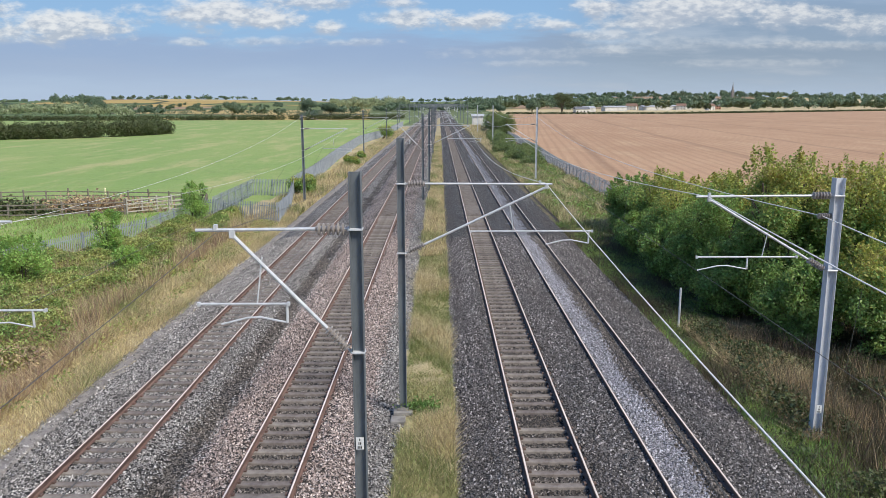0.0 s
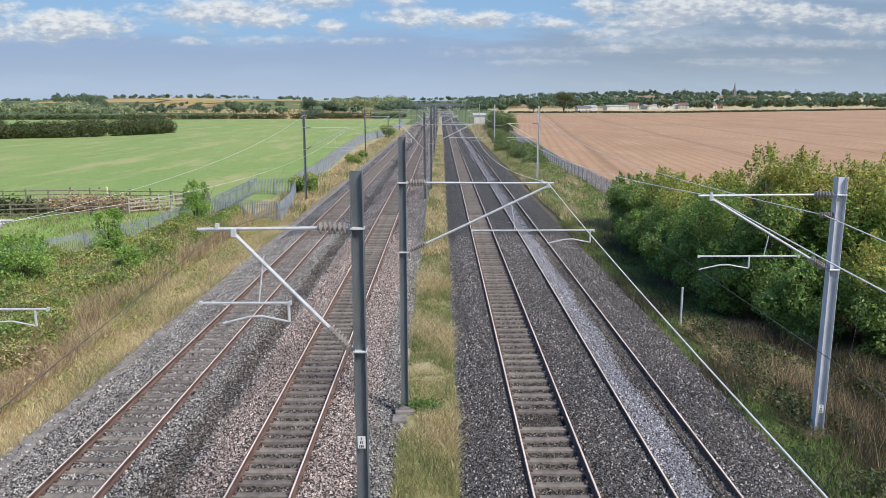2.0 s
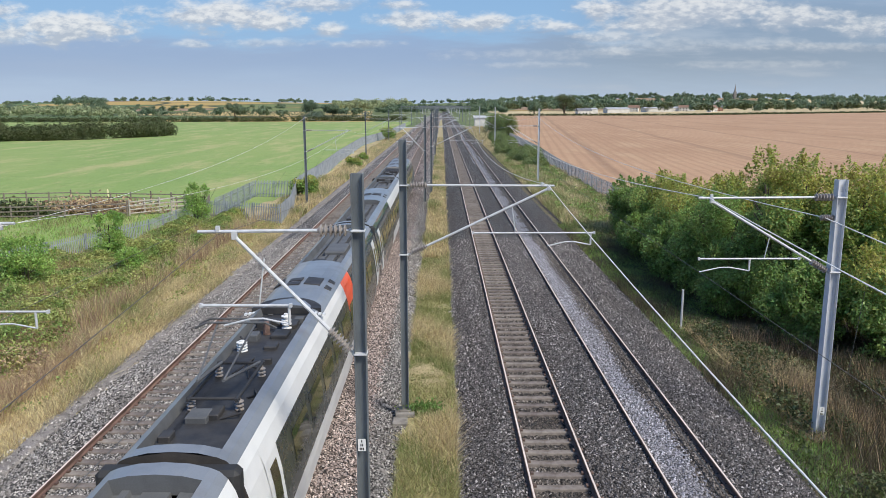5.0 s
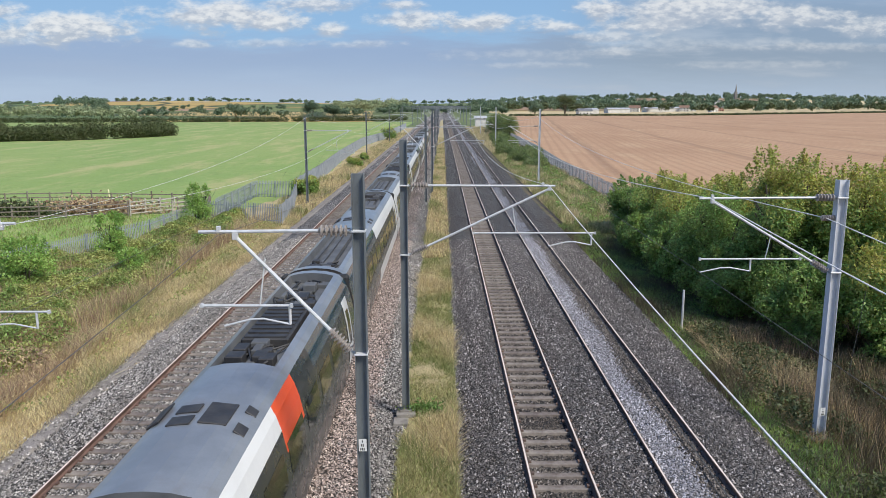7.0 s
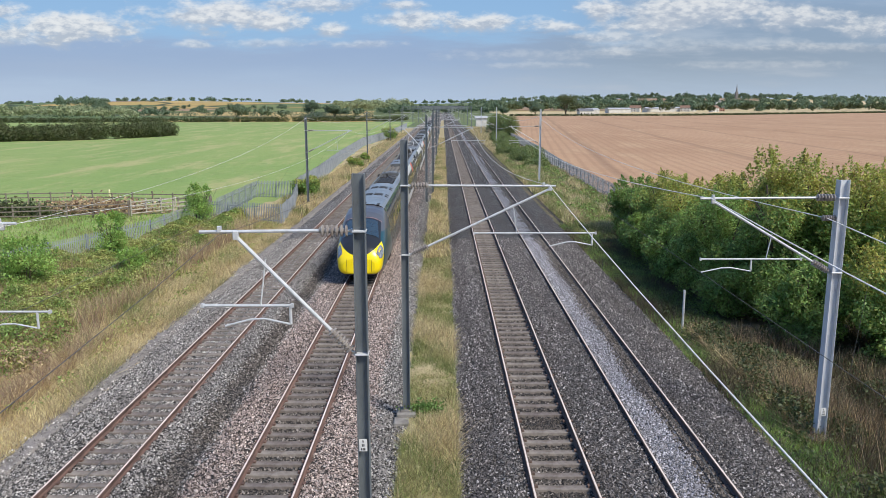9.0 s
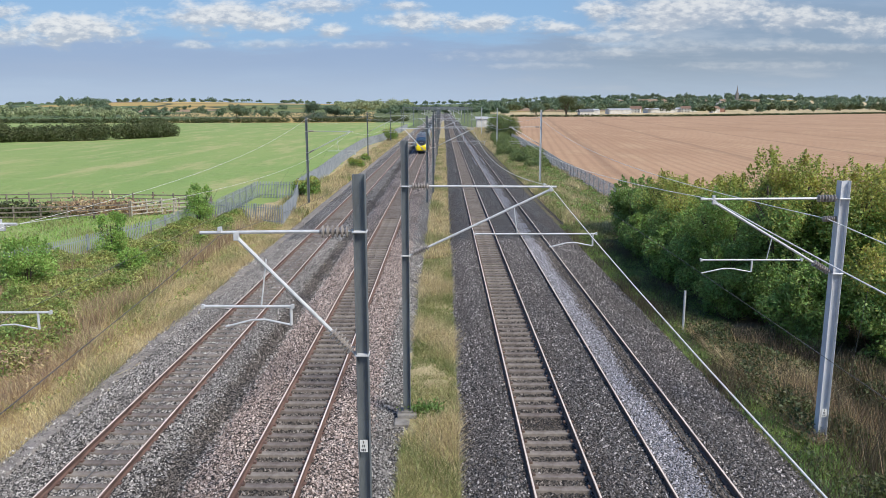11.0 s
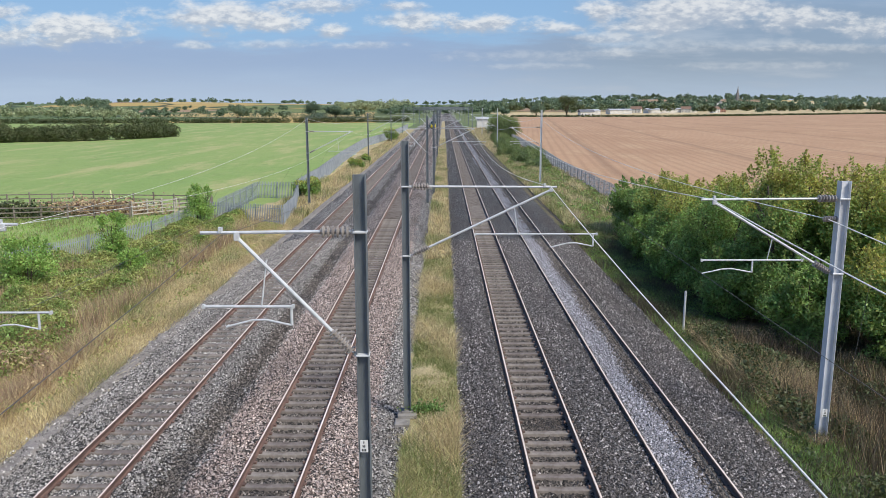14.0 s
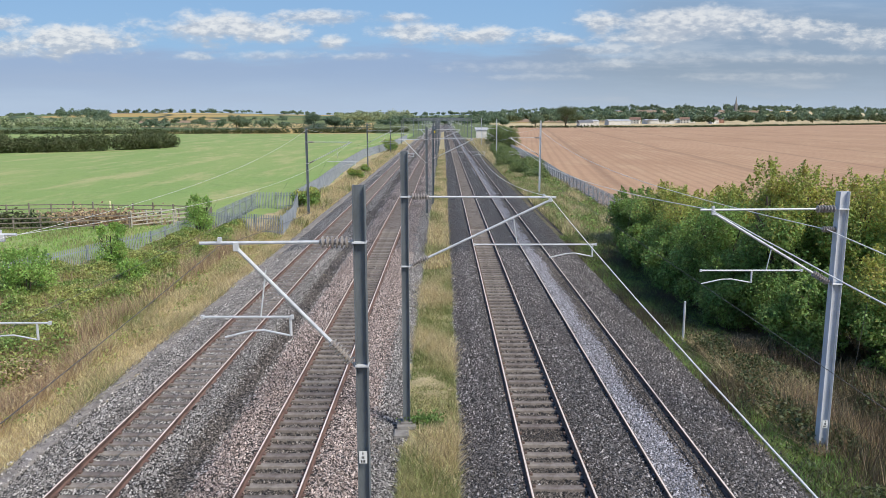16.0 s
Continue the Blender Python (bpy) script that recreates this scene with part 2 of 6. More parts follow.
BALLAST_BROWN = ballast_material("rusty ballast", [(0.32, 0.255, 0.23), (0.53, 0.44, 0.40), (0.74, 0.67, 0.63)], dirt=(0.14, 0.095, 0.07), dirt_amount=0.6)
# oil-dark stone between rails; also paints the shade in the ballast trough
BALLAST_DARK = ballast_material("oily and shaded ballast", [(0.10, 0.088, 0.078), (0.20, 0.175, 0.155), (0.36, 0.32, 0.29)], dirt=(0.06, 0.045, 0.036), dirt_amount=0.7)
BALLAST_PALE = ballast_material("fresh pale ballast", [(0.30, 0.30, 0.33), (0.45, 0.45, 0.49), (0.66, 0.66, 0.70)], dirt=(0.24, 0.225, 0.23), dirt_amount=0.5, gaps=(0.06, 0.06, 0.065), stone=17.0)
CONCRETE = material("weathered concrete", [(0.27, 0.255, 0.235), (0.18, 0.165, 0.15)], 2.5, 0.9, bump=0.4, bump_scale=60, stain=((0.14, 0.12, 0.1), 1.5, 0.6))
SLEEPER = material("sleeper concrete", [(0.235, 0.205, 0.18), (0.165, 0.138, 0.12)], 3.0, 0.9, bump=0.4, bump_scale=70, per="object", spread=0.4, stain=((0.10, 0.075, 0.06), 3.0, 0.7))
PATH_GREY = material("gritty cess path", [(0.22, 0.20, 0.19), (0.12, 0.108, 0.098), (0.27, 0.245, 0.22)], 1.6, 0.95, bump=0.8, bump_scale=24, fine=0.6)
# matt heads: the sky's sheen on the worn steel is put into pale colour
RAIL_HEAD = material("worn rail head with painted shine", [(0.74, 0.64, 0.56), (0.62, 0.53, 0.46)], 4.0, 0.75, metal=0.0, stretch=(1, 0.1, 1))
# same painted sheen, a little browner, for the left pair of tracks
RAIL_HEAD_BROWNISH = material("brownish rail head with painted shine", [(0.76, 0.65, 0.59), (0.64, 0.53, 0.47)], 4.0, 0.7, metal=0.0, stretch=(1, 0.1, 1))
RUST = material("rusty steel", [(0.15, 0.085, 0.068), (0.10, 0.062, 0.05), (0.19, 0.12, 0.097)], 5.0, 0.85, bump=0.3, bump_scale=80, stretch=(1, 0.2, 1))
RUST_DARK = material("dark rail steel", [(0.17, 0.11, 0.085), (0.11, 0.075, 0.06)], 5.0, 0.8, bump=0.3, bump_scale=80, stretch=(1, 0.2, 1))
STEEL_DARK = material("weathered mast steel", [(0.20, 0.225, 0.24), (0.145, 0.165, 0.18)], 2.0, 0.55, metal=0.35, fine=0.15, stretch=(1, 1, 0.25), stain=((0.10, 0.10, 0.10), 2.5, 0.5))
GALV = material("galvanised steel", [(0.64, 0.655, 0.67), (0.54, 0.555, 0.57)], 5.0, 0.5, metal=0.2, fine=0.12)
GALV_POST = material("bright galvanised mast", [(0.60, 0.62, 0.65), (0.52, 0.54, 0.57)], 3.0, 0.55, metal=0.0, fine=0.1, stretch=(1, 1, 0.3))
CERAMIC = material("grey-brown glazed insulator", [(0.33, 0.30, 0.275), (0.24, 0.21, 0.19)], 6.0, 0.3, fine=0.1)
WIRE = material("bright wire", [(0.80, 0.79, 0.75), (0.70, 0.69, 0.65)], 8.0, 0.5, metal=0.0, fine=0.1)
WIRE_DARK = material("dark copper wire", [(0.13, 0.125, 0.12), (0.09, 0.085, 0.08)], 8.0, 0.6, metal=0.3, fine=0.1)
FENCE_STEEL = material("galvanised fence", [(0.37, 0.405, 0.44), (0.28, 0.31, 0.34)], 1.2, 0.55, metal=0.25, fine=0.2)
TIMBER = material("silvered timber", [(0.23, 0.20, 0.165), (0.16, 0.135, 0.11)], 3.0, 0.9, bump=0.4, bump_scale=40, stretch=(1, 1, 0.3))
TIMBER_PALE = material("bleached timber", [(0.46, 0.42, 0.36), (0.36, 0.32, 0.27)], 3.0, 0.9, bump=0.3, bump_scale=40)
BARK = material("bark", [(0.11, 0.085, 0.06), (0.07, 0.055, 0.04)], 6.0, 0.9, bump=0.6, bump_scale=30)
WHITE = material("white enamel", [(0.78, 0.78, 0.76), (0.7, 0.7, 0.68)], 5.0, 0.5, fine=0.05)
BLACK_INK = material("black lettering", [(0.02, 0.02, 0.02)], 5.0, 0.6, fine=0.1)
YELLOW_POST = material("pale yellow plastic", [(0.80, 0.76, 0.45), (0.72, 0.68, 0.4)], 5.0, 0.5, fine=0.05)
DRY_GRASS = leaf_material("dry grass", (0.66, 0.55, 0.33), (0.55, 0.44, 0.245), 0.9, 0.35)
GREEN_GRASS = leaf_material("green grass", (0.235, 0.265, 0.09), (0.37, 0.355, 0.155), 0.9, 0.35)
# darker copy of the withered weeds; bush and cloud shade is in the colour
DARK_WEED = leaf_material("withered weeds darkened for shade", (0.10, 0.085, 0.05), (0.15, 0.12, 0.072), 0.8, 0.2)
BROWN_WEED = leaf_material("withered weeds", (0.39, 0.275, 0.18), (0.50, 0.365, 0.22), 0.9, 0.3)
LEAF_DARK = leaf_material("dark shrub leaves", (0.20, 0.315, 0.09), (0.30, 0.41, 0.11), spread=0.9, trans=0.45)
# yellow-green leaves, with sunlight put into the colour
LEAF_LIT = leaf_material("yellow-green sunlit shrub leaves", (0.34, 0.40, 0.10), (0.50, 0.46, 0.12), spread=0.8, trans=0.45)
LEAF_FRESH = leaf_material("fresh green leaves", (0.38, 0.53, 0.14), (0.28, 0.44, 0.11), trans=0.45)
BRAMBLE = leaf_material("bramble leaves", (0.25, 0.34, 0.095), (0.44, 0.45, 0.15), spread=1.0, trans=0.4)
LEAF_DULL = leaf_material("dull green thicket leaves", (0.15, 0.21, 0.07), (0.23, 0.28, 0.10), 0.7, 0.35)
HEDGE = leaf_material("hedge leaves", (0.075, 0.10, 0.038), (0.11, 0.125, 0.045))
# leaf green made paler and bluer to hold the haze of distance
WOOD_FAR = leaf_material("distant woodland leaves with painted haze", (0.12, 0.18, 0.11), (0.17, 0.23, 0.13), 0.3)
WOOD_PALE = leaf_material("pale willow leaves", (0.30, 0.35, 0.19), (0.35, 0.39, 0.21), 0.35)
# train
PAINT_DARK = material("dark grey-green coach paint", [(0.026, 0.033, 0.034), (0.035, 0.042, 0.043)], 1.0, 0.28, fine=0.1, coat=0.4)
PAINT_TEAL = material("teal coach paint", [(0.022, 0.068, 0.088), (0.018, 0.055, 0.072)], 1.0, 0.24, fine=0.1, coat=1.0)
PAINT_WHITE = material("white coach paint", [(0.74, 0.75, 0.74), (0.68, 0.69, 0.68)], 0.8, 0.35, fine=0.06, coat=0.3)
PAINT_ORANGE = material("orange-red coach paint", [(0.85, 0.10, 0.03), (0.8, 0.09, 0.03)], 1.0, 0.35, fine=0.05, coat=0.3)
PAINT_YELLOW = material("warning yellow paint", [(0.93, 0.72, 0.005), (0.88, 0.67, 0.005)], 1.0, 0.38, fine=0.05, coat=0.3)
ROOF_GREY = material("dusty roof paint", [(0.20, 0.218, 0.24), (0.155, 0.168, 0.185)], 0.7, 0.40, fine=0.15, stain=((0.15, 0.135, 0.13), 0.6, 0.6), coat=0.4)
ROOF_BROWN = material("brown roof surface", [(0.20, 0.18, 0.15), (0.15, 0.135, 0.115)], 0.7, 0.7, fine=0.2)
ROOF_WELL = material("sooty roof well", [(0.115, 0.12, 0.125), (0.08, 0.083, 0.087)], 0.9, 0.7, fine=0.25)
ROOF_BLACK = material("black roof equipment", [(0.025, 0.025, 0.027), (0.045, 0.043, 0.042)], 2.0, 0.6, fine=0.3)
RUBBER = material("black rubber", [(0.02, 0.02, 0.021), (0.03, 0.03, 0.03)], 2.0, 0.7, fine=0.2)
UNDER = material("brake dust", [(0.055, 0.048, 0.043), (0.035, 0.032, 0.03)], 2.0, 0.85, fine=0.3)
GLASS_DARK = material("tinted coach glass", [(0.012, 0.014, 0.015)], 2.0, 0.08, fine=0.02, coat=0.5)
# blue of the mirrored sky is part of the glass colour
SCREEN_GLASS = material("windscreen tinted for sky reflection", [(0.03, 0.055, 0.08), (0.022, 0.04, 0.06)], 1.5, 0.1, fine=0.05, coat=1.0)
LAMP_GLASS = material("headlamp glass", [(0.30, 0.32, 0.36), (0.12, 0.13, 0.15)], 7.0, 0.12, fine=0.1, coat=0.8)


def nose_material():
    """The livery of the driving ends, by place on the nose: yellow below, black round the glass, silver-grey above, teal at the sides."""
    m = bpy.data.materials.new("driving end livery")
    m.use_nodes = True
    t = Tree(m.node_tree)
    co = t.n("ShaderNodeTexCoord").outputs["Object"]
    sp = t.n("ShaderNodeSeparateXYZ")
    t.link(co, sp.inputs[0])
    x, d, z = t.math("ABSOLUTE", sp.outputs[0]), t.math("ABSOLUTE", sp.outputs[1]), sp.outputs[2]

    def under(a, b):
        return t.step(t.math("SUBTRACT", b, a), -0.008, 0.008)

    def both_(a, b):
        return t.math("MULTIPLY", a, b)

    x2 = t.math("MULTIPLY", x, x)
    silver = both_(under(2.42, z), under(0.9, d))
    black = both_(both_(under(x, t.math("SUBTRACT", 1.08, t.math("MULTIPLY", d, 0.055))), under(d, 2.42)), under(1.35, z))
    rim = t.math("ADD", 1.44, t.math("MULTIPLY", x2, 0.50))
    yellow = both_(both_(under(z, rim), under(d, t.math("ADD", 0.20, t.math("MULTIPLY", z, 0.44)))), under(0.50, z))
    grain = t.noise(co, 30, 4)
    line = both_(both_(under(2.42, d), under(d, 2.445)), both_(under(x, 1.0), under(2.0, z)))
    c = t.mix(silver, (0.012, 0.062, 0.082), (0.085, 0.09, 0.105))
    c = t.mix(black, c, (0.016, 0.017, 0.019))
    c = t.mix(line, c, (0.55, 0.32, 0.30))
    c = t.mix(yellow, c, (0.93, 0.72, 0.005))
    c = t.mix(under(z, 0.5), c, (0.035, 0.033, 0.03))
    c = t.mix(1.0, c, t.mix(grain, (0.93,) * 3, (1.07,) * 3), "MULTIPLY")
    p = t.n("ShaderNodeBsdfPrincipled", Roughness=0.3, Coat_Weight=0.4)
    t.link(c, p.inputs["Base Color"])
    o = t.n("ShaderNodeOutputMaterial")
    t.link(p.outputs[0], o.inputs[0])
    return m


NOSE_PAINT = nose_material()


def stone_material(name, tones):
    """Loose broken stones, one tone each."""
    m = bpy.data.materials.new(name)
    m.use_nodes = True
    t = Tree(m.node_tree)
    co = t.n("ShaderNodeTexCoord").outputs["Object"]
    r = t.n("ShaderNodeNewGeometry").outputs["Random Per Island"]
    c = t.mix(t.step(r, 0.0, 0.8), tones[0], tones[1])
    c = t.mix(t.step(r, 0.78, 1.0), c, tones[2])
    c = t.mix(t.step(t.noise(co, 1.1, 4, 0.6, (1, 0.15, 1)), 0.45, 0.68, 0.0, 0.5), c, tuple(0.3 * q for q in tones[1]))
    c = t.mix(1.0, c, t.mix(t.noise(co, 60, 3), (0.8,) * 3, (1.2,) * 3), "MULTIPLY")
    p = t.n("ShaderNodeBsdfPrincipled", Roughness=0.9)
    t.link(c, p.inputs["Base Color"])
    o = t.n("ShaderNodeOutputMaterial")
    t.link(p.outputs[0], o.inputs[0])
    return m


STONES = [stone_material("grey stones", [(0.05, 0.047, 0.044), (0.33, 0.308, 0.288), (0.68, 0.645, 0.61)]),
          stone_material("rust-stained stones", [(0.075, 0.056, 0.048), (0.40, 0.318, 0.285), (0.74, 0.635, 0.58)]),
          # oil-dark, and the trough's painted shade
          stone_material("oily and shaded stones", [(0.035, 0.03, 0.026), (0.16, 0.138, 0.12), (0.36, 0.32, 0.29)]),
          stone_material("pale stones", [(0.13, 0.13, 0.14), (0.37, 0.36, 0.40), (0.66, 0.645, 0.70)]),
          # slate grey, tone lowered to include bush and cloud shade
          stone_material("slate-grey stones with painted shade", [(0.022, 0.02, 0.020), (0.155, 0.141, 0.139), (0.50, 0.465, 0.46)])]


# ---- mesh helpers ----
class Mesh:
    """Gathers boxes, tubes and sheets into one mesh."""

    def __init__(self):
        self.v, self.f, self.m = [], [], []

    def add(self, verts, faces, mi=0):
        o = len(self.v)
        self.v += [tuple(p) for p in verts]
        self.f += [tuple(i + o for i in f) for f in faces]
        self.m += [mi] * len(faces)
        return self

    def box(self, c, s, mi=0, bevel=0.0, m=None):
        bm = bmesh.new()
        bmesh.ops.create_cube(bm, size=1)
        bmesh.ops.scale(bm, vec=s, verts=bm.verts)
        if bevel:
            bmesh.ops.bevel(bm, geom=bm.edges, offset=bevel, segments=1, affect="EDGES")
        bm.verts.index_update()
        vs = [(m @ p.co if m else p.co) + Vector(c) for p in bm.verts]
        self.add(vs, [[p.index for p in f.verts] for f in bm.faces], mi)
        bm.free()
        return self

    def tube(self, pts, r, mi=0, seg=8, caps=True):
        """A tube along pts; r is one radius or one for each point."""
        pts = [Vector(p) for p in pts]
        rs = r if isinstance(r, (list, tuple)) else [r] * len(pts)
        vs, fs = [], []
        for i, p in enumerate(pts):
            d = (pts[min(i + 1, len(pts) - 1)] - pts[max(i - 1, 0)]).normalized()
            a = d.cross(Vector((0, 0, 1)) if abs(d.z) < 0.95 else Vector((0, 1, 0))).normalized()
            b = a.cross(d)
            vs += [p + (a * math.cos(2 * math.pi * j / seg) + b * math.sin(2 * math.pi * j / seg)) * rs[i] for j in range(seg)]
        for i in range(len(pts) - 1):
            for j in range(seg):
                k2 = (j + 1) % seg
                fs.append((i * seg + j, i * seg + k2, (i + 1) * seg + k2, (i + 1) * seg + j))
        if caps:
            fs.append(tuple(range(seg)))
            fs.append(tuple(reversed(range((len(pts) - 1) * seg, len(pts) * seg))))
        return self.add(vs, fs, mi)

    def sweep(self, profile, ys, mi=0, close=True, place=None):
        """A profile of (x, z) drawn along y. mi: one material, or one for each side of the profile."""
        n = len(profile)
        vs = []
        for y in ys:
            for x, z in profile:
                vs.append(place(x, y, z) if place else (x, y, z))
        sides = n if close else n - 1
        for j in range(sides):
            fs = [(i * n + j, (i + 1) * n + j, (i + 1) * n + (j + 1) % n, i * n + (j + 1) % n) for i in range(len(ys) - 1)]
            self.add(vs if j == 0 else [], [] if j else [], 0)
            base = len(self.v) - len(vs)
            self.f += [tuple(q + base for q in f) for f in fs]
            self.m += [mi[j] if isinstance(mi, (list, tuple)) else mi] * len(fs)
        return self

    def make(self, name, mats, parent=None, label="", smooth=False):
        me = bpy.data.meshes.new(name)
        me.from_pydata(self.v, [], self.f)
        for x in mats if isinstance(mats, (list, tuple)) else [mats]:
            me.materials.append(x)
        me.polygons.foreach_set("material_index", self.m)
        if smooth:
            me.polygons.foreach_set("use_smooth", [True] * len(me.polygons))
        me.update()
        ob = new(name, me)
        if parent:
            ob.parent = parent
        return tagged(ob, label)


def empty(name, label="", category="", group="", kind="", at=(0, 0, 0)):
    ob = new(name)
    ob.empty_display_size = 0.3
    ob.location = at
    return tagged(ob, label, category, group, kind)


def leaves(name, centres, size, mat, parent=None, up=0.0, thin=0.55, seed=1, facing=None):
    """Many four-cornered leaves at centres, each with its own size and turn, as one mesh."""
    rng = np.random.default_rng(seed)
    n = len(centres)
    a = rng.normal(size=(n, 3))
    if facing is not None:
        a = facing + 0.65 * a
    a[:, 2] += up
    a /= np.linalg.norm(a, axis=1)[:, None]
    b = np.cross(a, rng.normal(size=(n, 3)))
    b /= np.linalg.norm(b, axis=1)[:, None]
    c = np.cross(a, b)
    s = (np.asarray(size) * rng.uniform(0.6, 1.35, n))[:, None]
    pts = np.stack([centres - b * s * 0.5, centres + c * s * 0.5 * thin + a * s * 0.1, centres + b * s * 0.5, centres - c * s * 0.5 * thin + a * s * 0.1], 1).reshape(-1, 3)
    return cloud(name, pts, 4, mat, parent)


def cloud(name, pts, corners, mat, parent=None, idx=None):
    """A mesh of loose faces of equal corner count from rows of points."""
    n = len(pts) // corners
    me = bpy.data.meshes.new(name)
    me.vertices.add(len(pts))
    me.vertices.foreach_set("co", pts.astype(np.float32).ravel())
    me.loops.add(len(pts))
    me.loops.foreach_set("vertex_index", np.arange(len(pts), dtype=np.int32))
    me.polygons.add(n)
    me.polygons.foreach_set("loop_start", np.arange(0, len(pts), corners, dtype=np.int32))
    for x in mat if isinstance(mat, (list, tuple)) else [mat]:
        me.materials.append(x)
    if idx is not None:
        me.polygons.foreach_set("material_index", np.asarray(idx, dtype=np.int32))
    me.update(calc_edges=True)
    ob = new(name, me)
    if parent:
        ob.parent = parent
    return ob


def blades(name, xy, z, height, width, mats, parent=None, seed=2, lean=0.35, idx=None):
    """Grass: thin three-cornered blades that lean each its own way."""
    rng = np.random.default_rng(seed)
    n = len(xy)
    t = rng.uniform(0, 2 * math.pi, n)
    w = (width * rng.uniform(0.6, 1.4, n) / 2)[:, None]
    side = np.stack([np.cos(t), np.sin(t), np.zeros(n)], 1) * w
    base = np.column_stack([xy, z])
    h = np.asarray(height) * rng.uniform(0.5, 1.3, n)
    tip = base + np.column_stack([rng.normal(0, lean, n) * h, rng.normal(0, lean, n) * h, h])
    pts = np.stack([base - side, base + side, tip], 1).reshape(-1, 3)
    return cloud(name, pts, 3, mats, parent, idx)


def smooth01(x):
    x = np.clip(x, 0, 1)
    return x * x * (3 - 2 * x)


# ---- ground ----
TRACKS = (-8.80, -4.265, 2.895, 6.18)
FENCE_L = [(-40.0, 22.0), (-27.0, 37.0), (-23.2, 44.0), (-20.6, 53.0), (-19.4, 60.5), (-18.6, 68.0), (-16.6, 80.0), (-15.5, 94.0), (-17.3, 130.0), (-18.8, 180.0), (-16.0, 229.0), (-15.5, 330.0)]
FENCE_R = [(18.6, 20.0), (17.4, 50.0), (17.2, 73.0), (17.2, 111.0), (18.7, 150.0), (20.2, 253.0), (21.0, 330.0)]


def along(line, y):
    """The x of a line of points at y."""
    return np.interp(y, [p[1] for p in line], [p[0] for p in line])


def ground_z(x, y):
    x, y = np.asarray(x, float), np.asarray(y, float)
    z = np.full(np.broadcast(x, y).shape, -0.5)
    z = z - 0.35 * smooth01((9.3 - np.abs(x + 1.2)) / 1.2)
    z = z + 0.22 * smooth01((x - 11) / 6) * smooth01((19 - x) / 4) * np.sin(y * 0.3)
    z = z + 12.0 * smooth01((y - 700) / 2300)
    z = z + 20.0 * np.exp(-((x - 700) / 560) ** 2) * smooth01((y - 1250) / 900)
    z = z + 14.0 * np.exp(-((x + 900) / 400) ** 2) * smooth01((y - 1500) / 900)
    return z


def spread(*runs):
    out = []
    for lo, hi, n in runs:
        out += list(np.linspace(lo, hi, n, endpoint=False))
    return np.array(out + [runs[-1][1]])


def make_ground():
    xs = spread((-4500, -600, 30), (-600, -100, 40), (-100, -40, 30), (-40, 24, 86), (24, 100, 30), (100, 1500, 60), (1500, 4500, 20))
    ys = spread((-800, 0, 20), (0, 130, 110), (130, 300, 60), (300, 1000, 70), (1000, 3000, 60), (3000, 4800, 12))
    X, Y = np.meshgrid(xs, ys)
    rng = np.random.default_rng(4)
    Z = ground_z(X, Y) + rng.normal(0, 0.03, X.shape) * (np.abs(X + 1) > 11)
    nx, ny = len(xs), len(ys)
    me = bpy.data.meshes.new("ground")
    idx = np.arange(nx * ny).reshape(ny, nx)
    quad = np.stack([idx[:-1, :-1], idx[:-1, 1:], idx[1:, 1:], idx[1:, :-1]], -1).reshape(-1, 4)
    me.from_pydata(np.stack([X, Y, Z], -1).reshape(-1, 3).tolist(), [], quad.tolist())
    cx, cy = (X[:-1, :-1] + X[1:, 1:]).ravel() / 2, (Y[:-1, :-1] + Y[1:, 1:]).ravel() / 2
    slot = np.full(len(cx), 4)
    far_left, far_right = 455 + 0.12 * (cx + 125) * (cx < -125), 690 + 0.70 * np.maximum(cx - 210, 0)
    slot[(cx < 0) & (cy < far_left)] = 0
    slot[(cx >= 0) & (cy < far_right)] = 1
    slot[(cx > along(FENCE_L, cy)) & (cx < 0) & (cy < 900)] = 2
    # right verge: ground colour already darkened for shade
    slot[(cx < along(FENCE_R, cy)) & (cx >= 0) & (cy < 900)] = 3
    slot[(np.abs(cx) < 0.09 * cy) & (cy >= np.where(cx < -16, 455, 330)) & (cy < 2600)] = 6
    slot[(cx > 60) & (cy >= far_right) & (cy < far_right * 1.6)] = 5
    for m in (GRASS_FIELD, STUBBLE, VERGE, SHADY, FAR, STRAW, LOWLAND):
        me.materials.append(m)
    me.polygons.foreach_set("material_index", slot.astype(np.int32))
    me.polygons.foreach_set("use_smooth", [True] * len(me.polygons))
    tagged(new("ground", me), "flat farmland: green pasture, brown harvested field and rough verges", "ground", kind="structure")


make_ground()

# the ballast bed across all four lines, by a cross-section of (x, z)
BED = [(-11.4, -0.50), (-11.0, -0.40), (-10.4, -0.18), (-9.9, -0.125), (-9.66, -0.13), (-9.5, -0.235), (-8.1, -0.235), (-7.94, -0.13), (-7.7, -0.125), (-7.2, -0.18), (-6.9, -0.30), (-6.6, -0.36),
       (-6.2, -0.22), (-5.9, -0.14), (-5.3, -0.125), (-5.13, -0.13), (-4.95, -0.25), (-3.58, -0.25), (-3.4, -0.13), (-3.1, -0.125), (-2.7, -0.18), (-2.2, -0.33), (-1.5, -0.44), (-1.0, -0.47),
       (0.0, -0.47), (0.5, -0.42), (1.2, -0.22), (1.6, -0.135), (2.03, -0.13), (2.2, -0.25), (3.58, -0.25), (3.76, -0.13), (4.1, -0.125), (4.6, -0.15), (5.0, -0.135), (5.3, -0.13), (5.5, -0.155), (6.18, -0.135),
       (6.85, -0.155), (7.05, -0.13), (7.4, -0.135), (7.9, -0.17), (8.5, -0.34), (9.2, -0.5), (9.5, -0.56)]


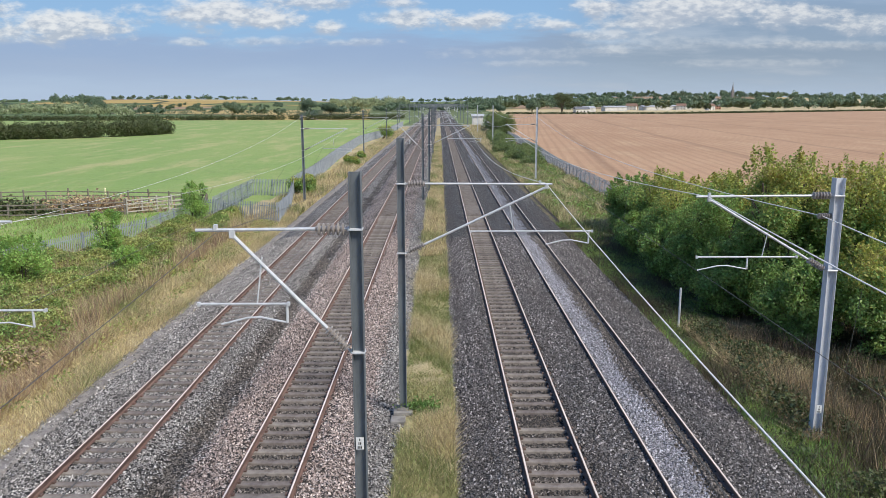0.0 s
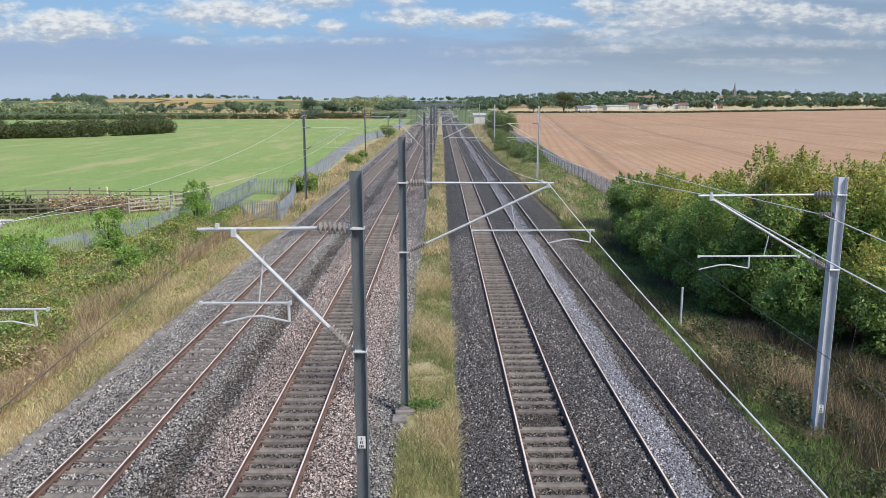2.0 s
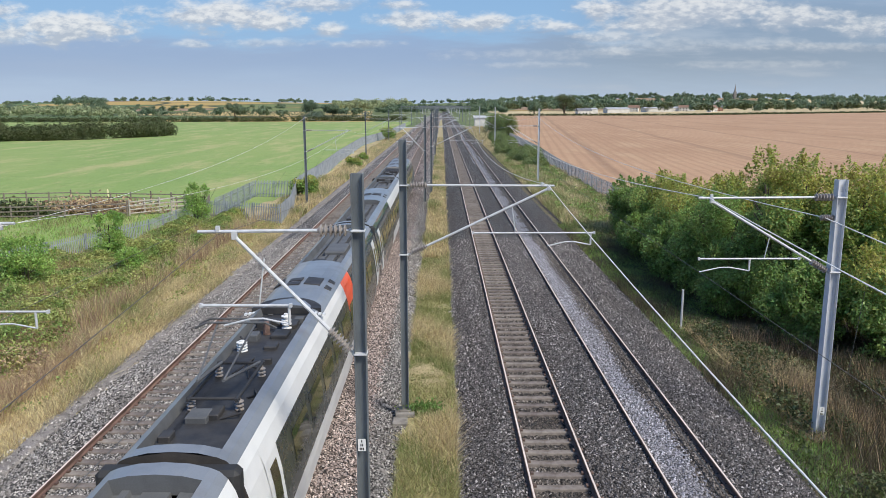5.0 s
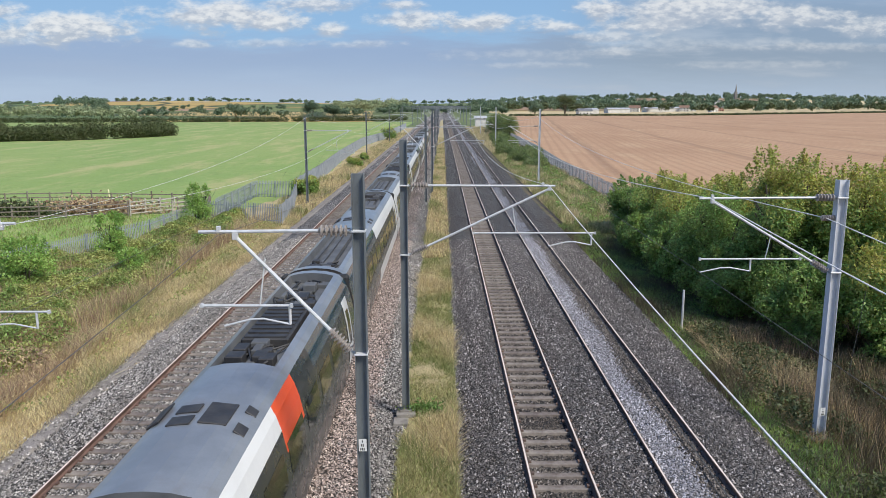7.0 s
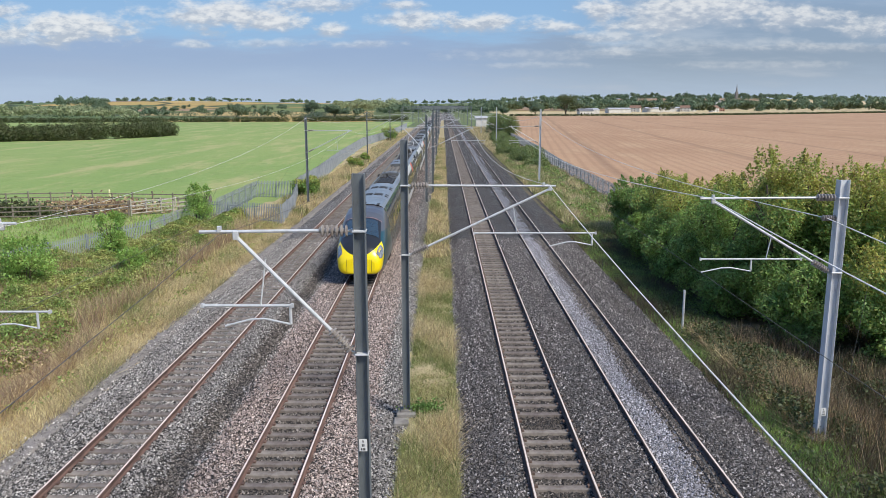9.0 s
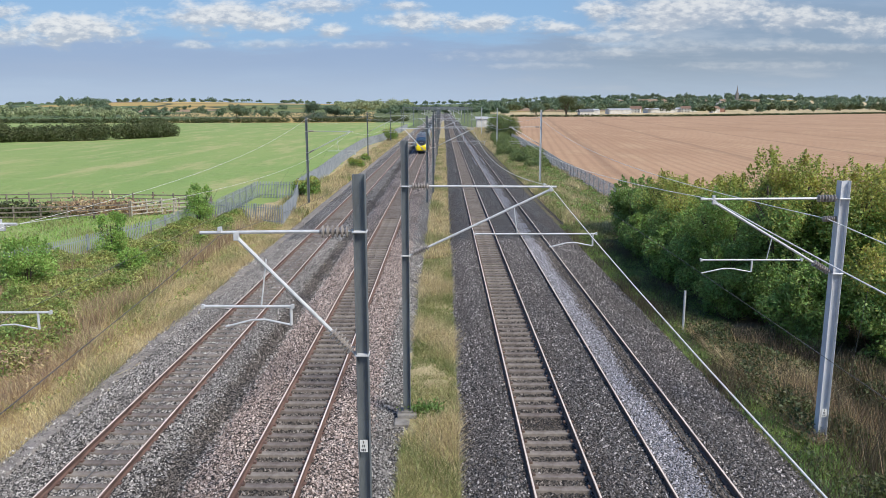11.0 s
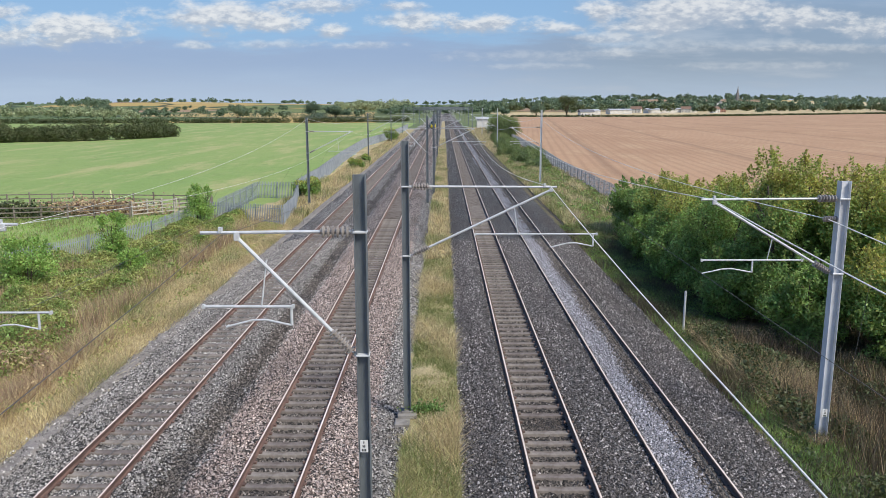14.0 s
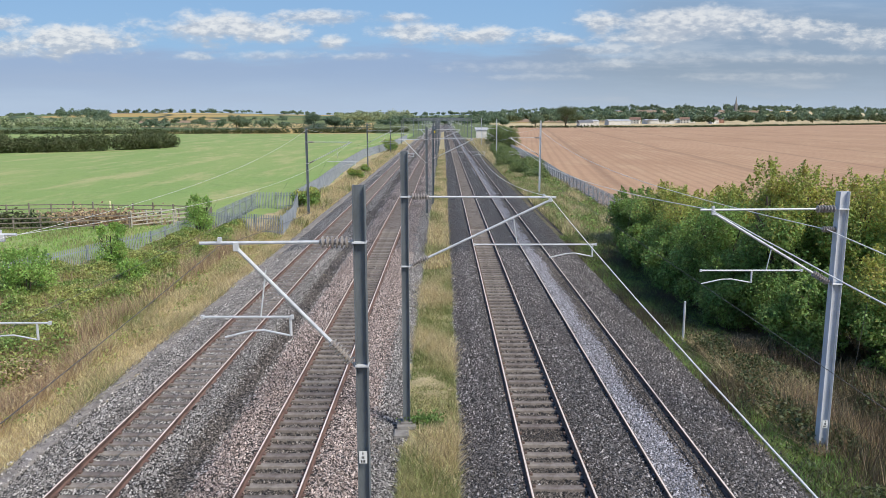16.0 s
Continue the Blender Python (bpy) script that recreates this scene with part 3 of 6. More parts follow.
def bed_z(x):
    return np.interp(x, [p[0] for p in BED], [p[1] for p in BED])


def stone_zone(x, y):
    """Which stone lies at a place: 0 grey, 1 rust-stained, 2 oily or in painted shade, 3 fresh and pale, 4 slate-grey
    with painted shade.
    """
    slot = np.zeros(len(x), int)
    slot[((x > -6.35) & (x < -5.0)) | ((x > -3.6) & (x < -2.1))] = 1
    # the last range, the trough at -7.15 to -6.5, is shade painted in dark stone
    slot[((x > -5.0) & (x < -3.5)) | ((x > 2.15) & (x < 3.6)) | ((x > -7.15) & (x < -6.5))] = 2
    slot[(x > 0.4) & (slot == 0)] = 4
    slot[(x > 6.35) & (x < 6.95)] = 2
    edge = 6.30 + 0.10 * np.sin(y * 0.7) + 0.16 * smooth01((22 - y) / 6)
    slot[(x > 5.47) & (x < edge)] = 3
    return slot


def make_ballast():
    rng = np.random.default_rng(7)
    near = np.arange(-11.4, 9.51, 0.09)
    for name, xs, ys, rough in (("ballast", near, np.arange(12.0, 44.0, 0.10), 0.021), ("ballast", near[::3], np.concatenate([np.arange(44.0, 120.0, 0.45), np.linspace(120, 1500, 80)]), 0.012),
                                ("ballast", near[::4], np.linspace(-800, 12.0, 60), 0.012)):
        X, Y = np.meshgrid(xs, ys)
        ridge = 0.05 * np.sin(Y * 0.8 + np.sin(Y * 0.31) * 2) * np.exp(-((X + 6.6) / 0.5) ** 2)
        Z = bed_z(X) + rng.normal(0, rough, X.shape) + ridge
        Z[0], Z[-1] = bed_z(X[0]), bed_z(X[-1])
        nx, ny = len(xs), len(ys)
        idx = np.arange(nx * ny).reshape(ny, nx)
        quad = np.stack([idx[:-1, :-1], idx[:-1, 1:], idx[1:, 1:], idx[1:, :-1]], -1).reshape(-1, 4)
        me = bpy.data.meshes.new(name)
        me.from_pydata(np.stack([X, Y, Z], -1).reshape(-1, 3).tolist(), [], quad.tolist())
        cx = ((X[:-1, :-1] + X[1:, 1:]) / 2).ravel() + rng.normal(0, 0.13, len(quad))
        slot = stone_zone(cx, ((Y[:-1, :-1] + Y[1:, 1:]) / 2).ravel())
        for m in (BALLAST, BALLAST_BROWN, BALLAST_DARK, BALLAST_PALE, BALLAST_SLATE):
            me.materials.append(m)
        me.polygons.foreach_set("material_index", slot.astype(np.int32))
        tagged(new(name, me), "bed of crushed grey and rust-stained stone under the rails", "ballast", kind="structure")


make_ballast()


def make_loose_stones():
    """The stones nearest the camera, each a rough pyramid of its own, kept off the rails and the sleepers' tops."""
    rng = np.random.default_rng(17)
    n = 205000
    x, y = rng.uniform(-12.0, 9.3, n), 13.0 + 39.0 * rng.uniform(0, 1, n) ** 1.35
    keep = np.ones(n, bool)
    keep[(x > -1.05) & (x < 0.3)] = False
    for tx, start, step, bare in ((TRACKS[0], 16.584, 0.62, 0.80), (TRACKS[1], 16.584, 0.588, 0.985), (TRACKS[2], 17.041, 0.6414, 0.985), (TRACKS[3], 17.041, 0.65, 0.10)):
        d = np.abs(x - tx)
        keep[np.abs(d - 0.7525) < 0.095] = False
        on = np.abs((y - start + step / 2) % step - step / 2) < 0.145
        keep[(d < 1.0) & on & (rng.uniform(0, 1, n) < bare)] = False
    keep[(x < -11.35) & (rng.uniform(0, 1, n) < 0.55)] = False
    x, y = x[keep], y[keep]
    n = len(x)
    r = rng.uniform(0.017, 0.037, n) * (1 + 0.012 * (y - 13))
    base = np.column_stack([x, y, np.where(x < -11.3, -0.44, bed_z(x)) + rng.normal(0, 0.008, n)])
    turn = rng.uniform(0, 2 * math.pi, n)
    pts = np.empty((n, 5, 3))
    for q in range(4):
        a = turn + q * math.pi / 2 + rng.normal(0, 0.25, n)
        rr = r * rng.uniform(0.75, 1.3, n)
        pts[:, q] = base + np.column_stack([np.cos(a) * rr, np.sin(a) * rr, rng.uniform(-0.35, 0.25, n) * r])
    pts[:, 4] = base + np.column_stack([rng.normal(0, 0.35, n) * r, rng.normal(0, 0.35, n) * r, r * rng.uniform(0.8, 1.7, n)])
    tri = np.array([(0, 1, 4), (1, 2, 4), (2, 3, 4), (3, 0, 4)])
    loops = (tri[None] + 5 * np.arange(n)[:, None, None]).reshape(-1)
    me = bpy.data.meshes.new("loose_stones")
    me.vertices.add(5 * n)
    me.vertices.foreach_set("co", pts.astype(np.float32).ravel())
    me.loops.add(len(loops))
    me.loops.foreach_set("vertex_index", loops.astype(np.int32))
    me.polygons.add(4 * n)
    me.polygons.foreach_set("loop_start", np.arange(0, 12 * n, 3, dtype=np.int32))
    for m in STONES:
        me.materials.append(m)
    me.polygons.foreach_set("material_index", np.repeat(stone_zone(x + rng.normal(0, 0.10, n), y), 4).astype(np.int32))
    me.update(calc_edges=True)
    tagged(new("loose_stones", me), "loose angular ballast stones, grey, rusty and pale", "ballast", kind="stuff")


make_loose_stones()


def make_cess_path():
    rng = np.random.default_rng(8)
    ys = np.concatenate([np.arange(-60, 60, 0.5), np.linspace(60, 400, 60)])
    me = Mesh()
    prof = [(-12.05, -0.62), (-11.95, -0.45), (-11.85, -0.43), (-11.55, -0.43), (-11.38, -0.45), (-11.30, -0.62)]
    me.sweep(prof, ys, 0, close=False, place=lambda x, y, z: (x + 0.06 * math.sin(y * 0.7) + rng.normal(0, 0.05), y, z + rng.normal(0, 0.016)))
    me.make("cess_path", PATH_GREY, smooth=True)
    tagged(bpy.data.objects["cess_path"], "narrow grey gritty path beside the ballast shoulder", "path", kind="structure")
    # low raised strip of dark stone along the right-hand shoulder
    edge = Mesh()
    edge.sweep([(9.42, -0.70), (9.45, -0.50), (9.55, -0.47), (9.66, -0.49), (9.70, -0.70)], ys, 0, close=False, place=lambda x, y, z: (x + 0.06 * math.sin(y * 0.23) + 0.001 * y, y, z + rng.normal(0, 0.012)))
    tagged(edge.make("kerb", BALLAST_DARK), "low dark stony edge between ballast and verge", "kerb", kind="structure")


make_cess_path()


# ---- tracks ----
RAIL = [(-0.075, -0.160), (0.075, -0.160), (0.075, -0.148), (0.012, -0.130), (0.009, -0.055), (0.036, -0.042), (0.036, -0.010), (0.022, 0.0), (-0.022, 0.0), (-0.036, -0.010), (-0.036, -0.042),
        (-0.009, -0.055), (-0.012, -0.130), (-0.075, -0.148)]


def sleeper_mesh(top):
    me = Mesh()
    ys = 0.13
    st = [(-1.25, 0.0), (-0.95, 0.0), (-0.5, -0.004), (-0.35, -0.010), (0.35, -0.010), (0.5, -0.004), (0.95, 0.0), (1.25, 0.0)]
    vs = []
    for x, z in st:
        vs += [(x, -ys, top - 0.20), (x, -ys + 0.02, top + z - 0.012), (x, -ys + 0.035, top + z), (x, ys - 0.035, top + z), (x, ys - 0.02, top + z - 0.012), (x, ys, top - 0.20)]
    fs = []
    for i in range(len(st) - 1):
        fs += [(i * 6 + j, i * 6 + j + 1, (i + 1) * 6 + j + 1, (i + 1) * 6 + j) for j in range(5)]
    fs += [(0, 1, 2, 3, 4, 5)[::-1], tuple(len(vs) - 6 + j for j in range(6))]
    me.add(vs, [f[::-1] for f in fs])
    return me


def make_tracks():
    rng = random.Random(3)
    specs = ((TRACKS[0], 0.62, RUST, 0.02, "rust-brown rails on half-buried concrete sleepers", -0.165),
             (TRACKS[1], 0.588, RUST, 0.0, "brown rails with worn heads on dusty concrete sleepers", -0.165),
             (TRACKS[2], 0.6414, RUST_DARK, 0.0, "dark rails with shine painted on their worn heads, on grey concrete sleepers", -0.165),
             (TRACKS[3], 0.65, RUST_DARK, 0.0, "dark rails with shine painted on their worn heads, sleepers buried in pale ballast", -0.19))
    for x, step, web, _, label, top in specs:
        track = empty("railway_track", label, "railway track", "four parallel railway tracks", at=(x, 0, 0))
        ys = [-800, 0, 60, 200, 600, 1500]
        for s in (-1, 1):
            me = Mesh()
            heads = [1 if i == 7 else 0 for i in range(len(RAIL))]
            me.sweep(RAIL, ys, heads)
            me.f = [f[::-1] for f in me.f]
            me.make("rail", [web, RAIL_HEAD if x > 0 else RAIL_HEAD_BROWNISH], track).location = (s * 0.7525, 0, 0)
        proto = sleeper_mesh(top)
        first = None
        start = 16.584 if x < 0 else 17.041
        n0 = int((start + 60) / step)
        y, count = start - n0 * step, 0
        rest, clips = Mesh(), Mesh()
        while y < 330:
            gone = x == TRACKS[2] and abs(y - (17.041 + 6 * step)) < 0.1
            dx, turn = rng.uniform(-0.015, 0.015), rng.uniform(-0.6, 0.6)
            if 11 < y < 62 and not gone:
                if first is None:
                    first = proto.make("sleeper", SLEEPER, track)
                    ob = first
                else:
                    ob = new("sleeper", first.data)
                    ob.parent = track
                ob.location, ob.rotation_euler = (dx, y, rng.uniform(-0.012, 0.006)), (0, 0, radians(turn))
            elif not gone:
                rest.box((0, y, top - 0.1), (2.5, 0.25, 0.2))
            if 11 < y < 60:
                for s in (-1, 1):
                    for q in (-1, 1):
                        clips.box((s * 0.7525 + q * 0.115, y, top + 0.02), (0.07, 0.11, 0.05))
            y += step
        tagged(rest.make("far_sleepers", SLEEPER, track), kind="stuff")
        tagged(clips.make("rail_clips", web, track, "rusty rail clips"), kind="stuff")


make_tracks()
cable = Mesh().tube([(6.50 + 0.05 * math.sin(y * 0.4), y, -0.115) for y in range(12, 60, 2)], 0.014, 0, 6).make("track_cable", RUBBER)
tagged(cable, "thin black cable lying on the stones between the rails", "cable")


# ---- overhead line ----
def insulator(me, a, b, mi, r=0.085, n=6):
    a, b = Vector(a), Vector(b)
    pts, rs = [], []
    for i in range(n):
        for f, q in ((0.0, 0.45), (0.2, 1.0), (0.45, 1.0), (0.6, 0.45)):
            pts.append(a.lerp(b, (i + f) / n))
            rs.append(r * q)
    pts.append(b)
    rs.append(r * 0.45)
    me.tube(pts, rs, mi, 10)


def mast(x, y, s, height, arm, steel, label, base=-0.5, plinth=False, plate=False, feeder=0.0, wide=1.0):
    """A steel mast with its cantilever. s: the side (-1, 1) to which the arm reaches.
    arm: heights of the tie tube and of the strut's foot, reach of the tie tube and strut, the register tube's ends and height, its arm's ends."""
    root = empty("overhead_line_mast", label, "railway mast", "masts of the overhead line", at=(x, y, 0))
    post = Mesh()
    h = (height - base)
    for q in (-1, 1):
        post.box((q * 0.1 * wide, 0, base + h / 2), (0.016, 0.20 * wide, h), bevel=0.003)
    post.box((0, 0, base + h / 2), (0.2 * wide - 0.015, 0.011, h))
    post.make("post", steel, root)
    foot = Mesh()
    foot.box((0.0, 0, base - 0.08), (0.62, 0.62, 0.34), bevel=0.03)
    if plinth:
        foot.box((0.0, 0, base + 0.20), (0.60, 0.56, 0.16), bevel=0.03)
        foot.box((-0.14, -0.42, base + 0.05), (0.46, 0.5, 0.2), bevel=0.03)
        foot.box((0.0, 0, base + 0.30), (0.36, 0.36, 0.05), bevel=0.01)
    foot.make("foundation", CONCRETE, root, "weathered concrete block")
    zt, zs, lt, ls, ra, rb, zr, da, db, zd = arm
    tie = Mesh()
    tie.tube([(s * 0.70, 0, zt), (s * lt, 0, zt - 0.02)], 0.03)
    tie.tube([(s * 0.1, 0, zt), (s * 0.2, 0, zt)], 0.022)
    tie.box((s * (lt - 0.35), 0, zt + 0.03), (0.06, 0.09, 0.10))
    tie.make("tie_tube", GALV, root, smooth=False)
    ins = Mesh()
    insulator(ins, (s * 0.2, 0, zt), (s * 0.70, 0, zt), 0, 0.105, 6)
    ins.make("insulator", CERAMIC, root)
    ins = Mesh()
    d = Vector((s * ls, 0, zt - 0.1)) - Vector((s * 0.14, 0, zs))
    a = Vector((s * 0.14, 0, zs))
    insulator(ins, a + d.normalized() * 0.08, a + d.normalized() * 0.60, 0, 0.095, 7)
    ins.make("insulator", CERAMIC, root)
    if feeder:
        side = Mesh()
        insulator(side, (s * 0.12, 0, feeder), (s * 0.5, 0, feeder), 0)
        side.make("insulator", CERAMIC, root)
    strut = Mesh()
    strut.tube([a + d.normalized() * 0.60, a + d], 0.035)
    strut.tube([a, a + d.normalized() * 0.1], 0.02)
    strut.box((s * ls, 0, zt - 0.08), (0.10, 0.08, 0.16), bevel=0.01)
    strut.make("strut", GALV, root)
    reg = Mesh()
    reg.tube([(s * ra, 0, zr), (s * rb, 0, zr)], 0.024)
    for q in (ra, rb):
        reg.box((s * q, 0, zr), (0.05, 0.07, 0.07))
    at = ra + (rb - ra) * 0.35
    reg.tube([(s * at, 0, zr), (s * (at - 0.12 * (rb - ra) / abs(rb - ra)), 0, min(zt - 0.3, zs + (at - 0.14) / (ls - 0.14) * (zt - 0.1 - zs)))], 0.014)
    reg.make("register_tube", GALV, root)
    steady = Mesh()
    steady.tube([(s * da, 0, zr - 0.01), (s * da, 0, zd)], 0.026)
    steady.tube([(s * (da + (db - da) * f), 0, zd + 0.10 * q) for f, q in ((0, 0), (0.2, 0.5), (0.4, 1.0), (0.6, 0.9), (0.8, 0.3), (1.0, -0.3))], 0.018)
    steady.make("steady_arm", GALV, root)
    for z in (zt, zs):
        band = Mesh()
        band.box((0, 0, z), (0.2 * wide + 0.045, 0.2 * wide + 0.035, 0.035), bevel=0.006)
        band.box((0.13 * s, 0, z), (0.05, 0.06, 0.08), bevel=0.01)
        band.make("clamp_band", GALV, root)
    if plate:
        sign = Mesh()
        sign.box((0, -0.1 * wide - 0.012, 0), (0.145, 0.006, 0.235), bevel=0.002)
        pl = sign.make("number_plate", WHITE, root, "white number plate with black marks")
        pl.location = (-0.005, 0, plate)
        bars = Mesh()
        for z, w in ((0.075, 0.035), (0.0, 0.065), (-0.075, 0.095)):
            for i in range(int(w / 0.03 + 0.5)):
                bars.box((-w / 2 + 0.015 + i * 0.03, -0.1 * wide - 0.017, z), (0.018, 0.004, 0.045))
        bars.make("plate_marks", BLACK_INK, pl)
    return root


#        tie   foot  reach strut  tube from, to, height  arm from, to, height
ARM_2 = (6.80, 4.58, 2.78, 2.15, 1.22, 2.80, 5.46, 1.25, 2.42, 5.12)
ARM_3 = (6.66, 4.62, 4.38, 4.22, 2.03, 5.58, 5.26, 5.48, 4.22, 4.90)
ARM_4 = (6.46, 4.39, 3.84, 3.48, 0.97, 3.73, 4.76, 2.33, 3.70, 4.42)
ARM_1 = (6.60, 4.55, 4.4, 4.1, 2.0, 4.91, 4.72, 4.64, 3.4, 4.36)
ROW_2 = [(-1.45, 13.0), (-1.62, 74.4), (-1.75, 135.0), (-2.0, 196.0), (-2.2, 257.0)]
ROW_3 = [(-1.12, 21.9), (-1.1, 81.7), (-1.2, 142.0), (-1.3, 203.0), (-1.4, 264.0)]
ROW_4 = [(10.82, 20.5), (11.75, 92.7), (11.8, 169.4), (12.3, 247.8)]
ROW_1 = [(-13.1, 15.3), (-13.1, 73.4), (-13.2, 133.5), (-13.8, 200.6), (-14.2, 262.0)]


def make_masts():
    dark, pale = "dark weathered steel mast with a galvanised cantilever arm", "pale galvanised steel mast with a cantilever arm"
    mast(*ROW_2[0], -1, 7.79, ARM_2, STEEL_DARK, "dark steel mast with galvanised arm and number plate", plate=2.87)
    mast(*ROW_3[0], 1, 7.97, ARM_3, STEEL_DARK, "dark steel mast with galvanised arm on a concrete block", plinth=True)
    for row, s, arm, steel, h in ((ROW_2, -1, ARM_2, STEEL_DARK, 8.0), (ROW_3, 1, ARM_3, STEEL_DARK, 8.0), (ROW_1, 1, ARM_1, STEEL_DARK, 7.9)):
        first = mast(*row[0 if row is ROW_1 else 1], s, h, arm, steel, dark)
        for x, y in row[1 if row is ROW_1 else 2:]:
            copy_thing(first, pose(x, y, 0))
    first = mast(*ROW_4[0], -1, 6.94, ARM_4, GALV_POST, pale + " beside a large shrub", plate=0.35, feeder=5.9, wide=1.25)
    first = mast(*ROW_4[1], -1, 8.5, ARM_4, GALV_POST, pale)
    for x, y in ROW_4[2:]:
        copy_thing(first, pose(x, y, 0))


def gantry(y, left, right, height):
    root = empty("portal_gantry", "grey steel portal gantry spanning the four tracks", "railway gantry", "portal gantries over the tracks", at=(0, y, 0))
    for x in (left, (left + right) / 2 - 1.5, right):
        leg = Mesh()
        leg.box((x, 0, height / 2 - 0.3), (0.3, 0.3, height + 0.4), bevel=0.01)
        leg.make("leg", STEEL_DARK, root)
    boom = Mesh()
    w = right - left
    for z in (height, height - 0.9):
        boom.box(((left + right) / 2, 0, z), (w + 0.3, 0.25, 0.16))
    n = int(w / 1.2)
    for i in range(n):
        a, b = left + i * w / n, left + (i + 1) * w / n
        boom.tube([(a, 0, height - (0 if i % 2 else 0.9)), (b, 0, height - (0.9 if i % 2 else 0))], 0.05, seg=5)
    boom.make("boom", STEEL_DARK, root)
    for tx in TRACKS:
        drop = Mesh()
        drop.box((tx + 1.1, 0, height - 1.9), (0.14, 0.14, 2.2))
        drop.tube([(tx + 1.1, 0, height - 2.6), (tx - 0.2, 0, height - 2.3)], 0.04)
        drop.make("drop_bracket", GALV, root)


def span(pts, sag, n=18):
    """Points of a wire hung over the given supports."""
    out = []
    for a, b in zip(pts, pts[1:]):
        a, b = Vector(a), Vector(b)
        for i in range(n):
            f = i / n
            p = a.lerp(b, f)
            p.z -= sag * 4 * f * (1 - f)
            out.append(p)
    return out + [Vector(pts[-1])]


def make_wires():
    def lane(row, dx_cat, z_cat, dx_con, z_con, before, thick, mat):
        sup = [(before[0], before[1], z_cat)] + [(x + dx_cat, y, z_cat) for x, y in row]
        sup += [(sup[-1][0], sup[-1][1] + 62 * i, z_cat) for i in range(1, 5)]
        root = empty("overhead_wire", "sagging bright carrier wire above a straight dark contact wire", "overhead wire", "wires over the tracks")
        Mesh().tube(span(sup, 1.1), thick, 0, 5).make("carrier_wire", mat, root)
        con = [(before[2], before[1], z_con)] + [(x + dx_con, y, z_con) for x, y in row]
        con += [(con[-1][0], con[-1][1] + 62 * i, z_con) for i in range(1, 5)]
        Mesh().tube(con, 0.007, 0, 5).make("contact_wire", WIRE_DARK, root)
        for (a, b), (c, d) in zip(zip(sup, sup[1:]), zip(con, con[1:])):
            if a[1] > 150:
                break
            for i in range(1, 8):
                f = i / 8
                p, q = Vector(a).lerp(Vector(b), f), Vector(c).lerp(Vector(d), f)
                p.z -= 1.1 * 4 * f * (1 - f)
                if 2.5 < p.y:
                    Mesh().tube([p, q], 0.004, 0, 4).make("dropper", WIRE_DARK, root)

    lane(ROW_2, -2.45, 6.72, -2.3, 5.05, (-3.9, -46, -4.3), 0.0055, WIRE_DARK)
    lane(ROW_3, 4.20, 6.66, 4.25, 4.85, (3.2, -38, 2.7), 0.011, WIRE)
    lane(ROW_4, -3.55, 6.44, -3.70, 4.38, (6.3, -44, 6.1), 0.014, WIRE)
    lane(ROW_1, 4.2, 6.55, 3.4, 4.3, (-8.8, -45, -8.9), 0.006, WIRE)
    for pts, sag in (([(-13.1, -50, 6.9), (-12.9, 18.0, 5.55), (-13.0, 73.4, 7.8), (-13.1, 133.5, 7.8), (-13.7, 200.6, 7.8), (-14.1, 262, 7.8)], 1.0),
                     ([(10.0, -40, 6.2), (10.45, 20.5, 5.9), (11.5, 92.7, 7.6), (11.6, 169.4, 7.6), (12.1, 247.8, 7.6)], 1.1)):
        tagged(Mesh().tube(span(pts, sag), 0.015 if pts[0][0] > 0 else 0.008, 0, 5).make("return_wire", WIRE), "bright return wire strung between the masts", "overhead wire", "wires beside the tracks")


make_masts()
for gy, gl, gr in ((312, -16.2, 11.5), (372, -14.5, 11.8), (440, -14.0, 12.0), (520, -14.0, 12.2), (610, -14.0, 12.4)):
    gantry(gy, gl, gr, 8.4)
make_wires()


# ---- vegetation ----
def crown_points(rng, centre, radii, leaves_n, blob=0.32, blobs=16, hollow=0.55, floor=-0.35):
    """Places of leaves on many small clumps that together fill an uneven crown."""
    c, r = np.asarray(centre, float), np.asarray(radii, float)
    d = rng.normal(size=(blobs, 3))
    d /= np.linalg.norm(d, axis=1)[:, None]
    d[:, 2] = np.where(d[:, 2] < floor, -d[:, 2] * 0.6, d[:, 2])
    cen = c + d * r * rng.uniform(0.35, 0.86, (blobs, 1))
    size = r.mean() * blob * rng.uniform(0.75, 1.5, blobs)
    pick = rng.choice(blobs, leaves_n, p=size ** 2 / (size ** 2).sum())
    e = rng.normal(size=(leaves_n, 3))
    e /= np.linalg.norm(e, axis=1)[:, None]
    return e, cen[pick] + e * (size[pick] * (hollow + (1 - hollow) * rng.uniform(0, 1, leaves_n) ** 0.5) * rng.uniform(0.8, 1.2, leaves_n))[:, None] * np.array([1, 1, 0.85])


